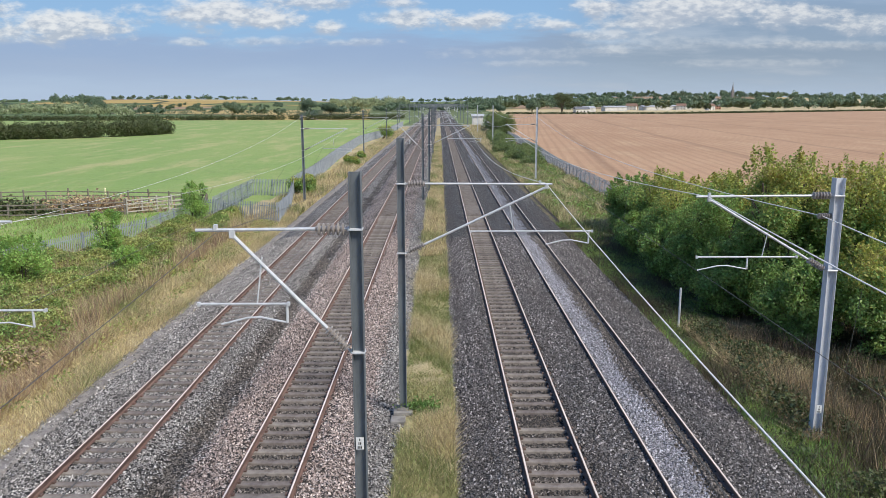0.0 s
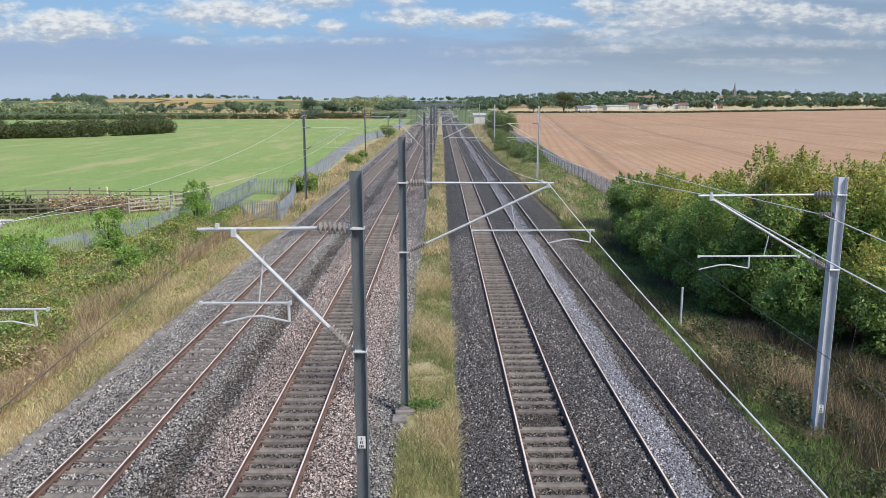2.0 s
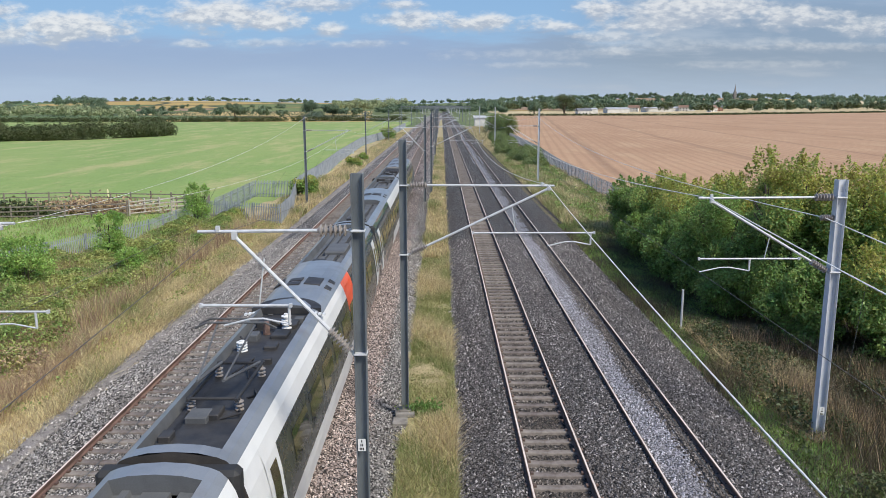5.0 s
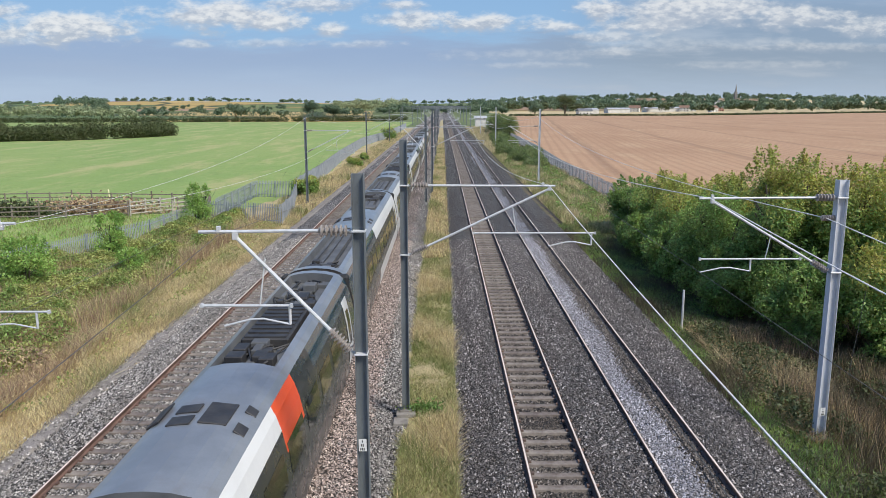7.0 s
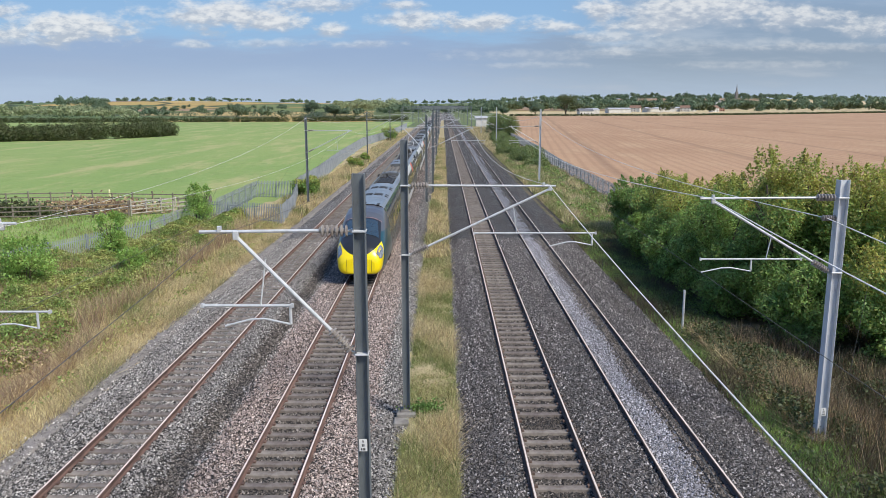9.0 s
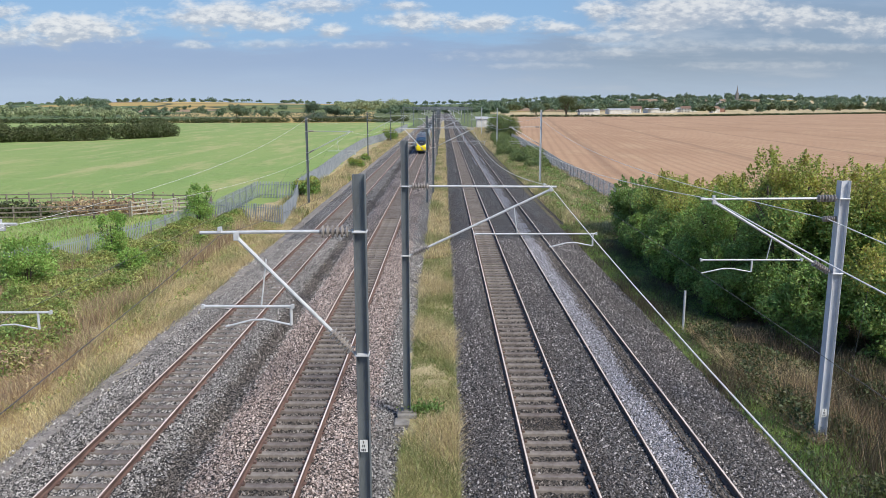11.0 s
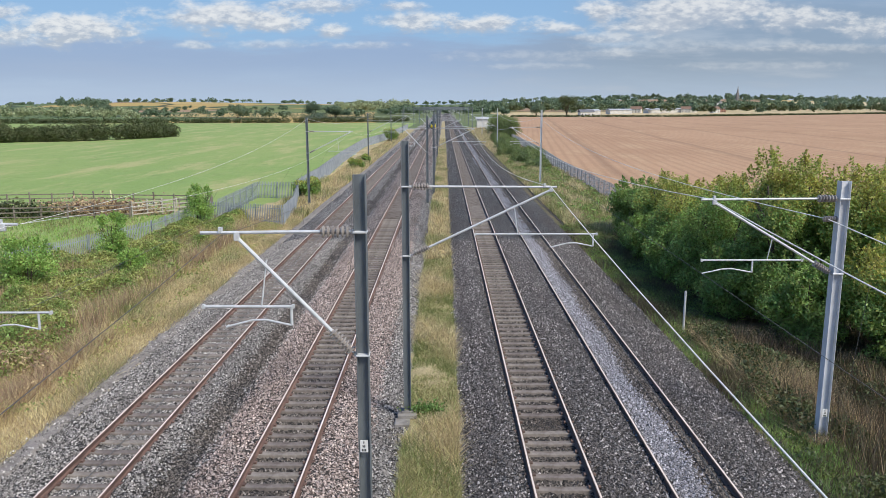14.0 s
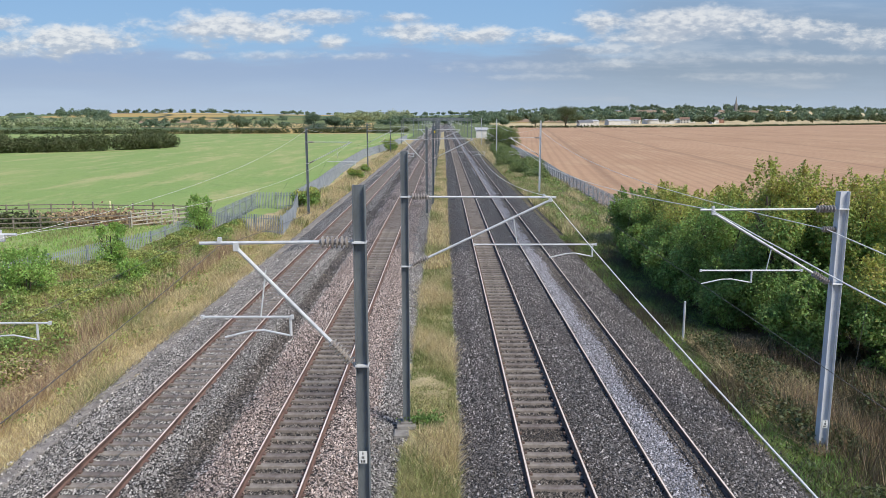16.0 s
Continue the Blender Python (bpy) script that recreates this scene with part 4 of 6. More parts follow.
def shrub(x, y, rx, ry, h, mats, label, seed, n=15000, leaf=0.14, low=0.25, name="shrub", group="shrubs beside the railway", category="shrub", blobs=26, blob=0.34, stems=5):
    """A shrub or tree: stems that fork, and a crown of leaves in clumps; the last material takes the topmost leaves,
    tinted as if sunlit.
    """
    rng = np.random.default_rng(seed)
    z0 = float(ground_z(x, y))
    root = empty(name, label, category, group, at=(x, y, z0))
    wood = Mesh()
    r2 = random.Random(seed)
    for i in range(stems):
        a = 2 * math.pi * i / stems + r2.uniform(-0.4, 0.4)
        k2 = r2.uniform(0.25, 0.7)
        p = [Vector((0.2 * math.cos(a), 0.2 * math.sin(a), -0.1)), Vector((rx * k2 * 0.4 * math.cos(a), ry * k2 * 0.4 * math.sin(a), h * 0.35)), Vector((rx * k2 * math.cos(a), ry * k2 * math.sin(a), h * 0.8))]
        wood.tube(p, [0.022 * h ** 0.9, 0.015 * h ** 0.9, 0.006 * h ** 0.9], 0, 6)
        for q in range(3):
            b = a + r2.uniform(-1.2, 1.2)
            s = p[1].lerp(p[2], r2.uniform(0, 0.8))
            wood.tube([s, s + Vector((rx * 0.3 * math.cos(b), ry * 0.3 * math.sin(b), h * 0.14))], [0.009 * h ** 0.9, 0.003 * h], 0, 5)
    wood.make("trunk", BARK, root)
    zc = h * (1 + low) / 2
    face, pts = crown_points(rng, (0, 0, zc), (rx, ry, h * (1 - low) / 2), n, blob, blobs, 0.45, -0.35 if name == "tree" else -0.95)
    if category in ("shrub", "sapling"):
        shoots = []
        for i in range(26):
            a, r = rng.uniform(0, 2 * math.pi), rng.uniform(0.2, 0.9)
            foot = np.array([rx * r * math.cos(a), ry * r * math.sin(a), zc + h * (1 - low) / 2 * 0.86 * math.sqrt(1 - r * r)])
            tip = foot + np.array([0.35 * math.cos(a), 0.35 * math.sin(a), 1.0]) * rng.uniform(0.4, 0.9) * (0.4 + h / 10)
            f = rng.uniform(0, 1, 70)[:, None]
            shoots.append(foot + (tip - foot) * f + rng.normal(0, 0.09, (70, 3)) * (1.3 - f))
        face = np.concatenate([face, rng.normal(size=(70 * len(shoots), 3))])
        pts = np.concatenate([pts, *shoots])
    face, pts = face[pts[:, 2] > 0.05], pts[pts[:, 2] > 0.05]
    # topmost leaves get the yellower tone that paints sunlight on the crown
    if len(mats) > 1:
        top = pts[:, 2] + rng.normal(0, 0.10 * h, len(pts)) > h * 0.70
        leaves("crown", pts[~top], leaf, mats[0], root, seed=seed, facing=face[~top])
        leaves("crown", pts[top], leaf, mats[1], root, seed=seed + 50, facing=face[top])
    else:
        leaves("crown", pts, leaf, mats[0], root, seed=seed, facing=face)
    return root


DARK_SHRUB, YELLOW_SHRUB = "tall dark green shrub with dense leaves on the bank", "tall shrub with yellow-green leaves tinted as if sunlit"
for i, (x, y, rx, ry, h, ms, n, label) in enumerate((
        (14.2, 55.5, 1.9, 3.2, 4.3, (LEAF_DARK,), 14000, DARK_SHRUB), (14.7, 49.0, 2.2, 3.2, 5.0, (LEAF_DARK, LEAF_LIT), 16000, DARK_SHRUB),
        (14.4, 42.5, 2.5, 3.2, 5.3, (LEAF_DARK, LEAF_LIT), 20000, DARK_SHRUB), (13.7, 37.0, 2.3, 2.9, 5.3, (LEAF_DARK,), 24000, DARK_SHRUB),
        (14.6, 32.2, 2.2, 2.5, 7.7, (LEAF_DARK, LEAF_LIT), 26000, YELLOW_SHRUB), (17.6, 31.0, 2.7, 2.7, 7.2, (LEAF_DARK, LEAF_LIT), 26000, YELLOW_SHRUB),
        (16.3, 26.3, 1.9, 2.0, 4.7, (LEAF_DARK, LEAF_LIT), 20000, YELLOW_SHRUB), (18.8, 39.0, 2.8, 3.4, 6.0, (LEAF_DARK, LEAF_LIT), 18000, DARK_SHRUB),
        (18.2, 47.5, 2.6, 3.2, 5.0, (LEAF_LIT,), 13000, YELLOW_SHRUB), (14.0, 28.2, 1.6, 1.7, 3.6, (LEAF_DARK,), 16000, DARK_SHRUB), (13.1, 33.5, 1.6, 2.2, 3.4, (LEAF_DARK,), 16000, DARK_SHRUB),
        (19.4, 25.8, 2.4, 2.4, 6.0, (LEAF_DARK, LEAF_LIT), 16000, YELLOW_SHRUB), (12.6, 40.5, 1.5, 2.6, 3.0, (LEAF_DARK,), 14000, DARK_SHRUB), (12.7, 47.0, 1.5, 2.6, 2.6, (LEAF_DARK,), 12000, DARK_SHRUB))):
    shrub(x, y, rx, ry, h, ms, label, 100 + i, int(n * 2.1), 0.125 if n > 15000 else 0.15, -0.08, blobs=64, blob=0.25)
for i, (x, y, r, h, n) in enumerate(((-20.8, 37.0, 1.5, 2.9, 9000), (-20.0, 45.0, 1.0, 3.1, 5000), (-18.9, 58.5, 1.1, 3.4, 6000), (-22.5, 33.0, 1.4, 2.2, 6000), (-17.0, 40.5, 0.8, 1.6, 3000))):
    shrub(x, y, r, r, h, (LEAF_FRESH,), "young bright green sapling among brambles", 200 + i, int(n * 0.9), 0.115, -0.1, "sapling", "saplings by the fence", "sapling", 40, 0.26)
for i, (x, y, r, h) in enumerate(((-14.3, 79.5, 1.4, 2.3), (-14.6, 83.5, 1.2, 1.8), (-13.4, 131.0, 1.0, 1.5), (-14.9, 206.0, 2.0, 4.0), (-14.4, 213.0, 1.8, 3.0), (-13.6, 118.0, 1.3, 1.5))):
    shrub(x, y, r, r, h, (LEAF_DARK, LEAF_LIT), "low rounded green bush on the dry verge", 230 + i, 3500, 0.2, 0.05, "bush", "bushes on the verge", "bush", 14, 0.4)
for i in range(18):
    r2 = random.Random(300 + i)
    y = 118 + i * 9.5
    shrub(13.9 + r2.uniform(-0.8, 1.4) + (4.6 if y > 222 else 1.2 if y > 170 else 0), y, 2.0 + r2.uniform(0, 1.0), 4.0, r2.uniform(1.3, 2.6) + (5.2 if y > 222 else 0), (LEAF_DULL,), "dark green lineside thicket along the fence", 300 + i, 12000, 0.19, 0.02, "thicket", "thickets along the line", "bush", 16, 0.4, 3)


def hedge(name, line, width, h, n, leaf, mat, label, seed, category="hedge"):
    """A hedge along a line of points: leaves over an uneven bank of clumps."""
    rng = np.random.default_rng(seed)
    p = np.asarray(line, float)
    seg = np.linalg.norm(np.diff(p, axis=0), axis=1)
    at = np.concatenate([[0], np.cumsum(seg)])
    m = max(6, int(at[-1] / (h * 0.11)))
    s = rng.uniform(0, at[-1], m)
    cx, cy = np.interp(s, at, p[:, 0]) + rng.normal(0, width * 0.22, m), np.interp(s, at, p[:, 1]) + rng.normal(0, width * 0.22, m)
    r = h * rng.uniform(0.32, 0.56, m)
    cz = ground_z(cx, cy) + h * rng.uniform(0.25, 0.62, m)
    pick = rng.choice(m, n, p=r ** 2 / (r ** 2).sum())
    e = rng.normal(size=(n, 3))
    e /= np.linalg.norm(e, axis=1)[:, None]
    pts = np.column_stack([cx, cy, cz])[pick] + e * (r[pick] * rng.uniform(0.7, 1.1, n))[:, None]
    pts[:, 2] = np.maximum(pts[:, 2], ground_z(pts[:, 0], pts[:, 1]) + 0.1)
    return tagged(leaves(name, pts, leaf, mat, seed=seed, facing=e), label, category, kind="stuff")


hedge("hedge", [(-190, 196), (-150, 200), (-119, 208), (-100, 216), (-92, 232), (-88, 250)], 6, 4.9, 70000, 0.5, HEDGE, "tall dark overgrown hedge beside the pasture", 401)
hedge("hedge", [(-420, 430), (-260, 440), (-125, 452), (-35, 470), (-24, 500)], 3, 3.0, 34000, 0.8, HEDGE, "low dark hedge at the end of the pasture", 402)
hedge("hedge", [(60, 690), (212, 692), (350, 790), (530, 912), (900, 1160)], 2.5, 1.9, 40000, 0.9, HEDGE, "dark hedge at the end of the harvested field", 403)
hedge("hedge", [(-600, 640), (-300, 660), (-60, 690)], 4, 5, 9000, 1.1, WOOD_FAR, "broken line of bushes between distant fields", 404)


def wood(name, trees, mat, label, seed, leaf=1.4, each=110):
    """Many far trees as one mass of clumped leaves: x, y, height and width of each."""
    rng = np.random.default_rng(seed)
    all_ = []
    for x, y, h, w in trees:
        z = float(ground_z(x, y))
        all_.append(crown_points(rng, (x, y, z + h * 0.52), (w / 2, w / 2, h * 0.48), each, 0.36, 11))
    return tagged(leaves(name, np.concatenate([q for _, q in all_]), leaf, mat, seed=seed, thin=0.9, facing=np.concatenate([q for q, _ in all_])), label, "woodland", kind="stuff")


r2 = random.Random(11)
U = r2.uniform
LEFT = [(U(-0.60, -0.06) * y, y, U(5, 9), U(7, 13)) for y in [U(560, 1700) for _ in range(110)]]
wood("woodland", LEFT, WOOD_FAR, "scattered dark trees and copses between distant fields", 501, 1.5, 260)
wood("woodland", [(U(-0.62, -0.40) * y, y, U(7, 11), U(8, 15)) for y in [U(480, 640) for _ in range(30)]], WOOD_PALE, "pale grey-green willows beyond the pasture", 502, 1.2, 420)
wood("woodland", [(U(-0.14, -0.04) * y, y, U(13, 19), U(9, 15)) for y in [U(850, 1150) for _ in range(60)]], WOOD_PALE, "tall pale poplars and willows", 503, 1.7, 260)
wood("woodland", [(U(-0.07, 0.07) * y, y, U(7, 13), U(8, 14)) for y in [U(760, 1200) for _ in range(110)]], WOOD_FAR, "dark wood at the end of the line", 504, 1.5, 300)
wood("woodland", [(U(0.04, 0.62) * y, y, U(6, 19), U(9, 22)) for y in [U(1000, 2400) for _ in range(560)]], WOOD_FAR, "wooded hill with scattered houses beyond the fields", 505, 2.6, 170)
wood("woodland", [(U(0.06, 0.60) * y, y, U(8, 13), U(10, 16)) for y in [U(930, 1300) for _ in range(130)]], HEDGE, "dark trees in front of the village", 506, 1.8, 240)
wood("woodland", [(U(-0.50, -0.43) * y, y, U(18, 26), U(22, 34)) for y in [U(1500, 1800) for _ in range(16)]], WOOD_FAR, "far copse on the rise, bluish haze in its colour", 507, 2.6, 260)
wood("woodland", [(U(-0.66, 0.66) * y, y, U(10, 18), U(16, 30)) for y in [U(2600, 3600) for _ in range(300)]], WOOD_FAR, "distant woods along the horizon", 508, 5.0, 70)
for i, (x, y, w, h) in enumerate(((124, 780, 22, 22), (-226, 512, 13, 12), (-150, 560, 12, 11), (-118, 700, 17, 15), (-90, 640, 12, 11), (50, 640, 9, 9), (84, 700, 14, 11), (-62, 900, 15, 15))):
    shrub(x, y, w / 2, w / 2, h, (WOOD_FAR if i else HEDGE,), "broad dark field tree standing alone" if i < 2 else "rounded dark field tree between the pastures", 600 + i, 5000, 0.75, 0.12, "tree", "single trees in the fields", "tree", 22, 0.36, 4)


# ---- grasses ----
def scatter(rng, n, x0, x1, y0, y1, bias=1.0):
    """Random places, denser towards the near end."""
    return np.column_stack([rng.uniform(x0, x1, n), y0 + (y1 - y0) * rng.uniform(0, 1, n) ** bias])


def grass(name, xy, h, w, mats, label, seed, lean=0.35, share=0.5, base=None):
    rng = np.random.default_rng(seed)
    for mx, my in (ROW_2[0], ROW_3[0]):
        xy = xy[(np.abs(xy[:, 0] - mx + 0.06) > 0.42) | (np.abs(xy[:, 1] - my + 0.5) > 0.95)]
    z = base(xy[:, 0]) if base else ground_z(xy[:, 0], xy[:, 1])
    patch = np.array([noise.noise(Vector((x * 0.5, y * 0.22, seed))) for x, y in xy])
    idx = (patch + rng.normal(0, 0.25, len(xy)) > (share - 0.5)).astype(int)
    tall = np.clip(1 + 0.9 * patch, 0.35, 1.9)
    return tagged(blades(name, xy, z - 0.02, h * tall, w, mats, seed=seed, lean=lean, idx=idx), label, "grass", kind="stuff")


def make_strip():
    rng = np.random.default_rng(21)
    ys = np.concatenate([np.arange(-60, 60, 0.4), np.linspace(60, 500, 70)])
    me = Mesh()
    wob = {round(float(y), 3): (rng.normal(0, 0.10), rng.normal(0, 0.07)) for y in ys}
    me.sweep([(-1.35, -0.62), (-1.15, -0.42), (-0.5, -0.39), (0.1, -0.39), (0.38, -0.41), (0.55, -0.62)], ys, 0, close=False,
             place=lambda x, y, z: (x + wob[round(float(y), 3)][0 if x < 0 else 1], y, z + rng.normal(0, 0.015)))
    tagged(me.make("grass_strip", VERGE), "narrow strip of rough earth between the track pairs", "verge", kind="structure")
    flat_ = lambda x: np.full(len(x), -0.40)
    grass("grass", scatter(rng, 70000, -1.18, 0.42, 12, 46, 1.25), 0.25, 0.018, (GREEN_GRASS, DRY_GRASS), "rough green and straw-coloured grass between the tracks", 22, 0.65, 0.66, flat_)
    grass("grass", scatter(rng, 42000, -1.15, 0.40, 46, 220, 1.3), 0.38, 0.05, (DRY_GRASS, GREEN_GRASS), "dry straw-coloured grass between the tracks", 23, 0.4, 0.75, flat_)


make_strip()
rng = np.random.default_rng(31)
xy = scatter(rng, 110000, -15.6, -11.8, 12, 62, 1.2)
grass("grass", xy, 0.34, 0.020, (DRY_GRASS, GREEN_GRASS), "dry pale grass along the cess path", 32, 0.6, 0.85)
xy = scatter(rng, 45000, -15.5, -12.0, 62, 260, 1.3)
grass("grass", xy, 0.55, 0.06, (DRY_GRASS, GREEN_GRASS), "tall dry pale grass on the far verge", 33, 0.35, 0.85)
xy = scatter(rng, 42000, -21.0, -13.4, 15, 30, 1.0)
grass("grass", xy, 0.65, 0.022, (BROWN_WEED, DRY_GRASS), "withered brown weeds below the brambles", 34, 0.5, 0.75)
xy = scatter(rng, 26000, -24.0, -14.5, 30, 62, 1.0)
xy = xy[xy[:, 0] > along(FENCE_L, xy[:, 1]) + 0.3]
grass("grass", xy, 0.9, 0.03, (DRY_GRASS, BROWN_WEED), "dry stalks standing among the brambles", 35, 0.3, 0.5)
# right verge: dark leaf colours carry the shade of bushes and cloud
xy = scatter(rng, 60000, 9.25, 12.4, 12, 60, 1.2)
grass("grass", xy, 0.30, 0.022, (LEAF_DARK, DARK_WEED), "short green grass beside the ballast, coloured dark for shade", 36, 0.45, 0.55)
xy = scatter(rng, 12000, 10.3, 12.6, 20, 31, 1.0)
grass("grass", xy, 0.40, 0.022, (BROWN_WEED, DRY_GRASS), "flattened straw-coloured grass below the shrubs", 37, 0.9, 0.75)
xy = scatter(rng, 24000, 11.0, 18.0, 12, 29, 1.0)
grass("grass", xy, 0.95, 0.022, (DARK_WEED, BROWN_WEED), "tall withered weeds below the shrubs, coloured dark for shade", 38, 0.3, 0.65)
xy = scatter(rng, 60000, 9.8, 17.0, 55, 150, 1.2)
grass("grass", xy, 0.55, 0.05, (GREEN_GRASS, DRY_GRASS), "rough green and dry grass on the bank", 39, 0.4, 0.75)
xy = scatter(rng, 24000, 10.0, 17.0, 150, 330, 1.2)
grass("grass", xy, 0.7, 0.12, (GREEN_GRASS, DRY_GRASS), "rough grass on the far bank", 40, 0.4, 0.35)
xy = scatter(rng, 36000, -48, -18.5, 36, 66, 1.0)
xy = xy[xy[:, 0] < along(FENCE_L, xy[:, 1]) - 0.2]
grass("grass", xy, 0.28, 0.05, (LEAF_FRESH, GREEN_GRASS), "lush green nettles and grass beside the fence", 41, 0.4, 0.6)


def make_brambles():
    rng = np.random.default_rng(51)
    n = 210000
    y = 24 + 38 * rng.uniform(0, 1, n)
    left = along(FENCE_L, y) + 0.3
    right = -15.0 + 0.7 * np.sin(y * 0.5)
    x = left + (right - left) * rng.uniform(0, 1, n)
    hump = np.array([noise.noise(Vector((a * 0.45, b * 0.45, 3.0))) for a, b in zip(x, y)])
    edge = np.minimum(smooth01((right - x) / 1.2), smooth01((y - 24) / 4))
    z = ground_z(x, y) + np.clip(0.75 + 1.2 * hump, 0.1, 1.9) * edge * rng.uniform(0.75, 1.05, n)
    keep = edge > 0.08
    tagged(leaves("brambles", np.column_stack([x, y, z])[keep], 0.125, BRAMBLE, up=0.8, seed=52), "dense green bramble thicket on the bank", "brambles", kind="stuff")
    for i, (cx, cy, w, m, leaf, label) in enumerate(((-31, 67.5, 6.0, BROWN_WEED, 0.3, "withered brambles over the old paddock fence"), (-38, 65.0, 5.0, HEDGE, 0.3, "dark nettles along the paddock fence"), (-0.55, 21.9, 0.75, LEAF_DARK, 0.1, "small dark bush at the mast's foot"))):
        k2 = 5000 if w > 1 else 1800
        pts = np.column_stack([cx + rng.normal(0, w * 0.4, k2), cy + rng.normal(0, w * 0.12, k2), np.full(k2, -0.45)])
        pts[:, 2] += np.abs(rng.normal(0, 0.5 if w > 1 else 0.18, k2)) + 0.03
        tagged(leaves("brambles", pts, leaf, m, seed=60 + i), label, "brambles", kind="stuff")


make_brambles()


def low_leaves(n, x0, x1, y0, y1, h, leaf, mat, label, seed):
    rng = np.random.default_rng(seed)
    x, y = rng.uniform(x0, x1, n), rng.uniform(y0, y1, n)
    hump = np.array([noise.noise(Vector((a * 0.6, b * 0.4, seed))) for a, b in zip(x, y)])
    keep = hump + rng.normal(0, 0.15, n) > -0.08
    pts = np.column_stack([x, y, ground_z(x, y) + 0.05 + np.clip(hump + 0.45, 0.1, 1.2) * h * rng.uniform(0.2, 1.0, n)])[keep]
    tagged(leaves("weeds", pts, leaf, mat, up=0.7, seed=seed), label, "weeds", kind="stuff")


# dark hedge colour on these two also stands for shade on the verge
low_leaves(34000, 10.2, 18.0, 16.5, 30, 0.9, 0.12, HEDGE, "leafy green weeds below the shrubs, coloured dark for shade", 71)
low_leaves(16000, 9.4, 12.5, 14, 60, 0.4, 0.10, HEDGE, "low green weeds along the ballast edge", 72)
low_leaves(22000, -21.0, -13.6, 14, 30, 0.8, 0.11, BROWN_WEED, "leafy brown weeds below the brambles", 73)
low_leaves(12000, -17.0, -12.6, 22, 62, 0.5, 0.11, BRAMBLE, "scattered green weeds in the dry grass", 74)
low_leaves(14000, 10.4, 16.8, 56, 150, 0.7, 0.22, LEAF_DARK, "scattered green weeds on the bank", 75)


# ---- fences ----
def palisade(line, label, height=2.0, group="palisade fences"):
    root = empty("palisade_fence", label, "fence", group, at=(line[0][0], line[0][1], 0))
    o = Vector((line[0][0], line[0][1], 0))
    pales = Mesh()
    for (x0, y0), (x1, y1) in zip(line, line[1:]):
        a, b = Vector((x0, y0, -0.5)) - o, Vector((x1, y1, -0.5)) - o
        d = (b - a)
        length = d.length
        d.normalize()
        turn = Matrix.Rotation(math.atan2(d.y, d.x), 3, "Z")
        for z in (0.35, height - 0.35):
            rail = Mesh().box((a + b) / 2 + Vector((0, 0, z)), (length, 0.05, 0.05), m=turn)
            rail.make("fence_rail", FENCE_STEEL, root)
        n = max(1, round(length / 2.75))
        for i in range(n):
            p = a.lerp(b, i / n) + turn @ Vector((0, 0.07, 0))
            Mesh().box(p + Vector((0, 0, height / 2 - 0.15)), (0.06, 0.11, height + 0.2), m=turn).make("fence_post", FENCE_STEEL, root)
        k2 = int(length / 0.16)
        side = d.cross(Vector((0, 0, 1)))
        for i in range(k2):
            p = a.lerp(b, (i + 0.5) / k2) + side * 0.04
            e = d * 0.036
            q = [p - e, p + side * 0.018, p + e]
            vs = [*q, *[v + Vector((0, 0, height - 0.1)) for v in q], p + side * 0.018 + Vector((0, 0, height))]
            pales.add(vs, [(0, 1, 4, 3), (1, 2, 5, 4), (3, 4, 6), (4, 5, 6)])
    tagged(pales.make("pales", FENCE_STEEL, root), kind="stuff")


palisade([(-40, 22), (-27, 37), (-23.2, 44), (-20.6, 53), (-20.2, 63)], "grey galvanised steel palisade fence behind brambles", 1.6)
palisade([(-20.2, 63), (-12.9, 60.2), (-13.3, 67.0), (-15.2, 79), (-19.6, 79.5), (-19.2, 64)], "grey galvanised palisade compound beside the track", 1.75)
palisade([(-15.2, 79), (-15.5, 94), (-17.3, 130), (-18.8, 180), (-16.0, 229), (-15.5, 330)], "grey galvanised palisade fence between pasture and railway", 2.1)
palisade([(17.4, 50), (17.2, 73), (17.2, 111), (18.7, 150), (20.2, 253), (21.0, 330)], "grey galvanised palisade fence between railway and harvested field", 1.7)


def timber_fence(line, label, rails=3, h=1.25, mat=TIMBER, every=2.0):
    root = empty("timber_fence", label, "fence", "timber paddock fences", at=(line[0][0], line[0][1], -0.5))
    o = Vector((line[0][0], line[0][1], 0))
    r2 = random.Random(len(label))
    for (x0, y0), (x1, y1) in zip(line, line[1:]):
        a, b = Vector((x0, y0, 0)) - o, Vector((x1, y1, 0)) - o
        d = b - a
        turn = Matrix.Rotation(math.atan2(d.y, d.x), 3, "Z")
        n = max(1, round(d.length / every))
        for i in range(n + 1):
            hh = h + r2.uniform(-0.05, 0.2)
            Mesh().box(a.lerp(b, i / n) + Vector((0, 0, hh / 2)), (0.12, 0.12, hh), bevel=0.015, m=turn).make("fence_post", mat, root)
        for k2 in range(rails):
            z = h * (k2 + 0.8) / (rails + 0.2)
            Mesh().box((a + b) / 2 + Vector((0, 0, z + r2.uniform(-0.04, 0.04))) + turn @ Vector((0, -0.08, 0)), (d.length, 0.04, 0.10), bevel=0.008, m=turn).make("fence_rail", mat, root)


timber_fence([(-46, 62), (-36, 63), (-30, 64.5), (-27.2, 65.2)], "old silvered timber paddock fence overgrown with brambles")
timber_fence([(-27.0, 65.2), (-24.2, 68.2)], "bleached timber field gate in the paddock fence", 4, 1.4, TIMBER_PALE, 1.6)
timber_fence([(-24.0, 68.4), (-23.8, 72.0), (-36, 73.5), (-46, 72)], "weathered timber fence along the pasture")
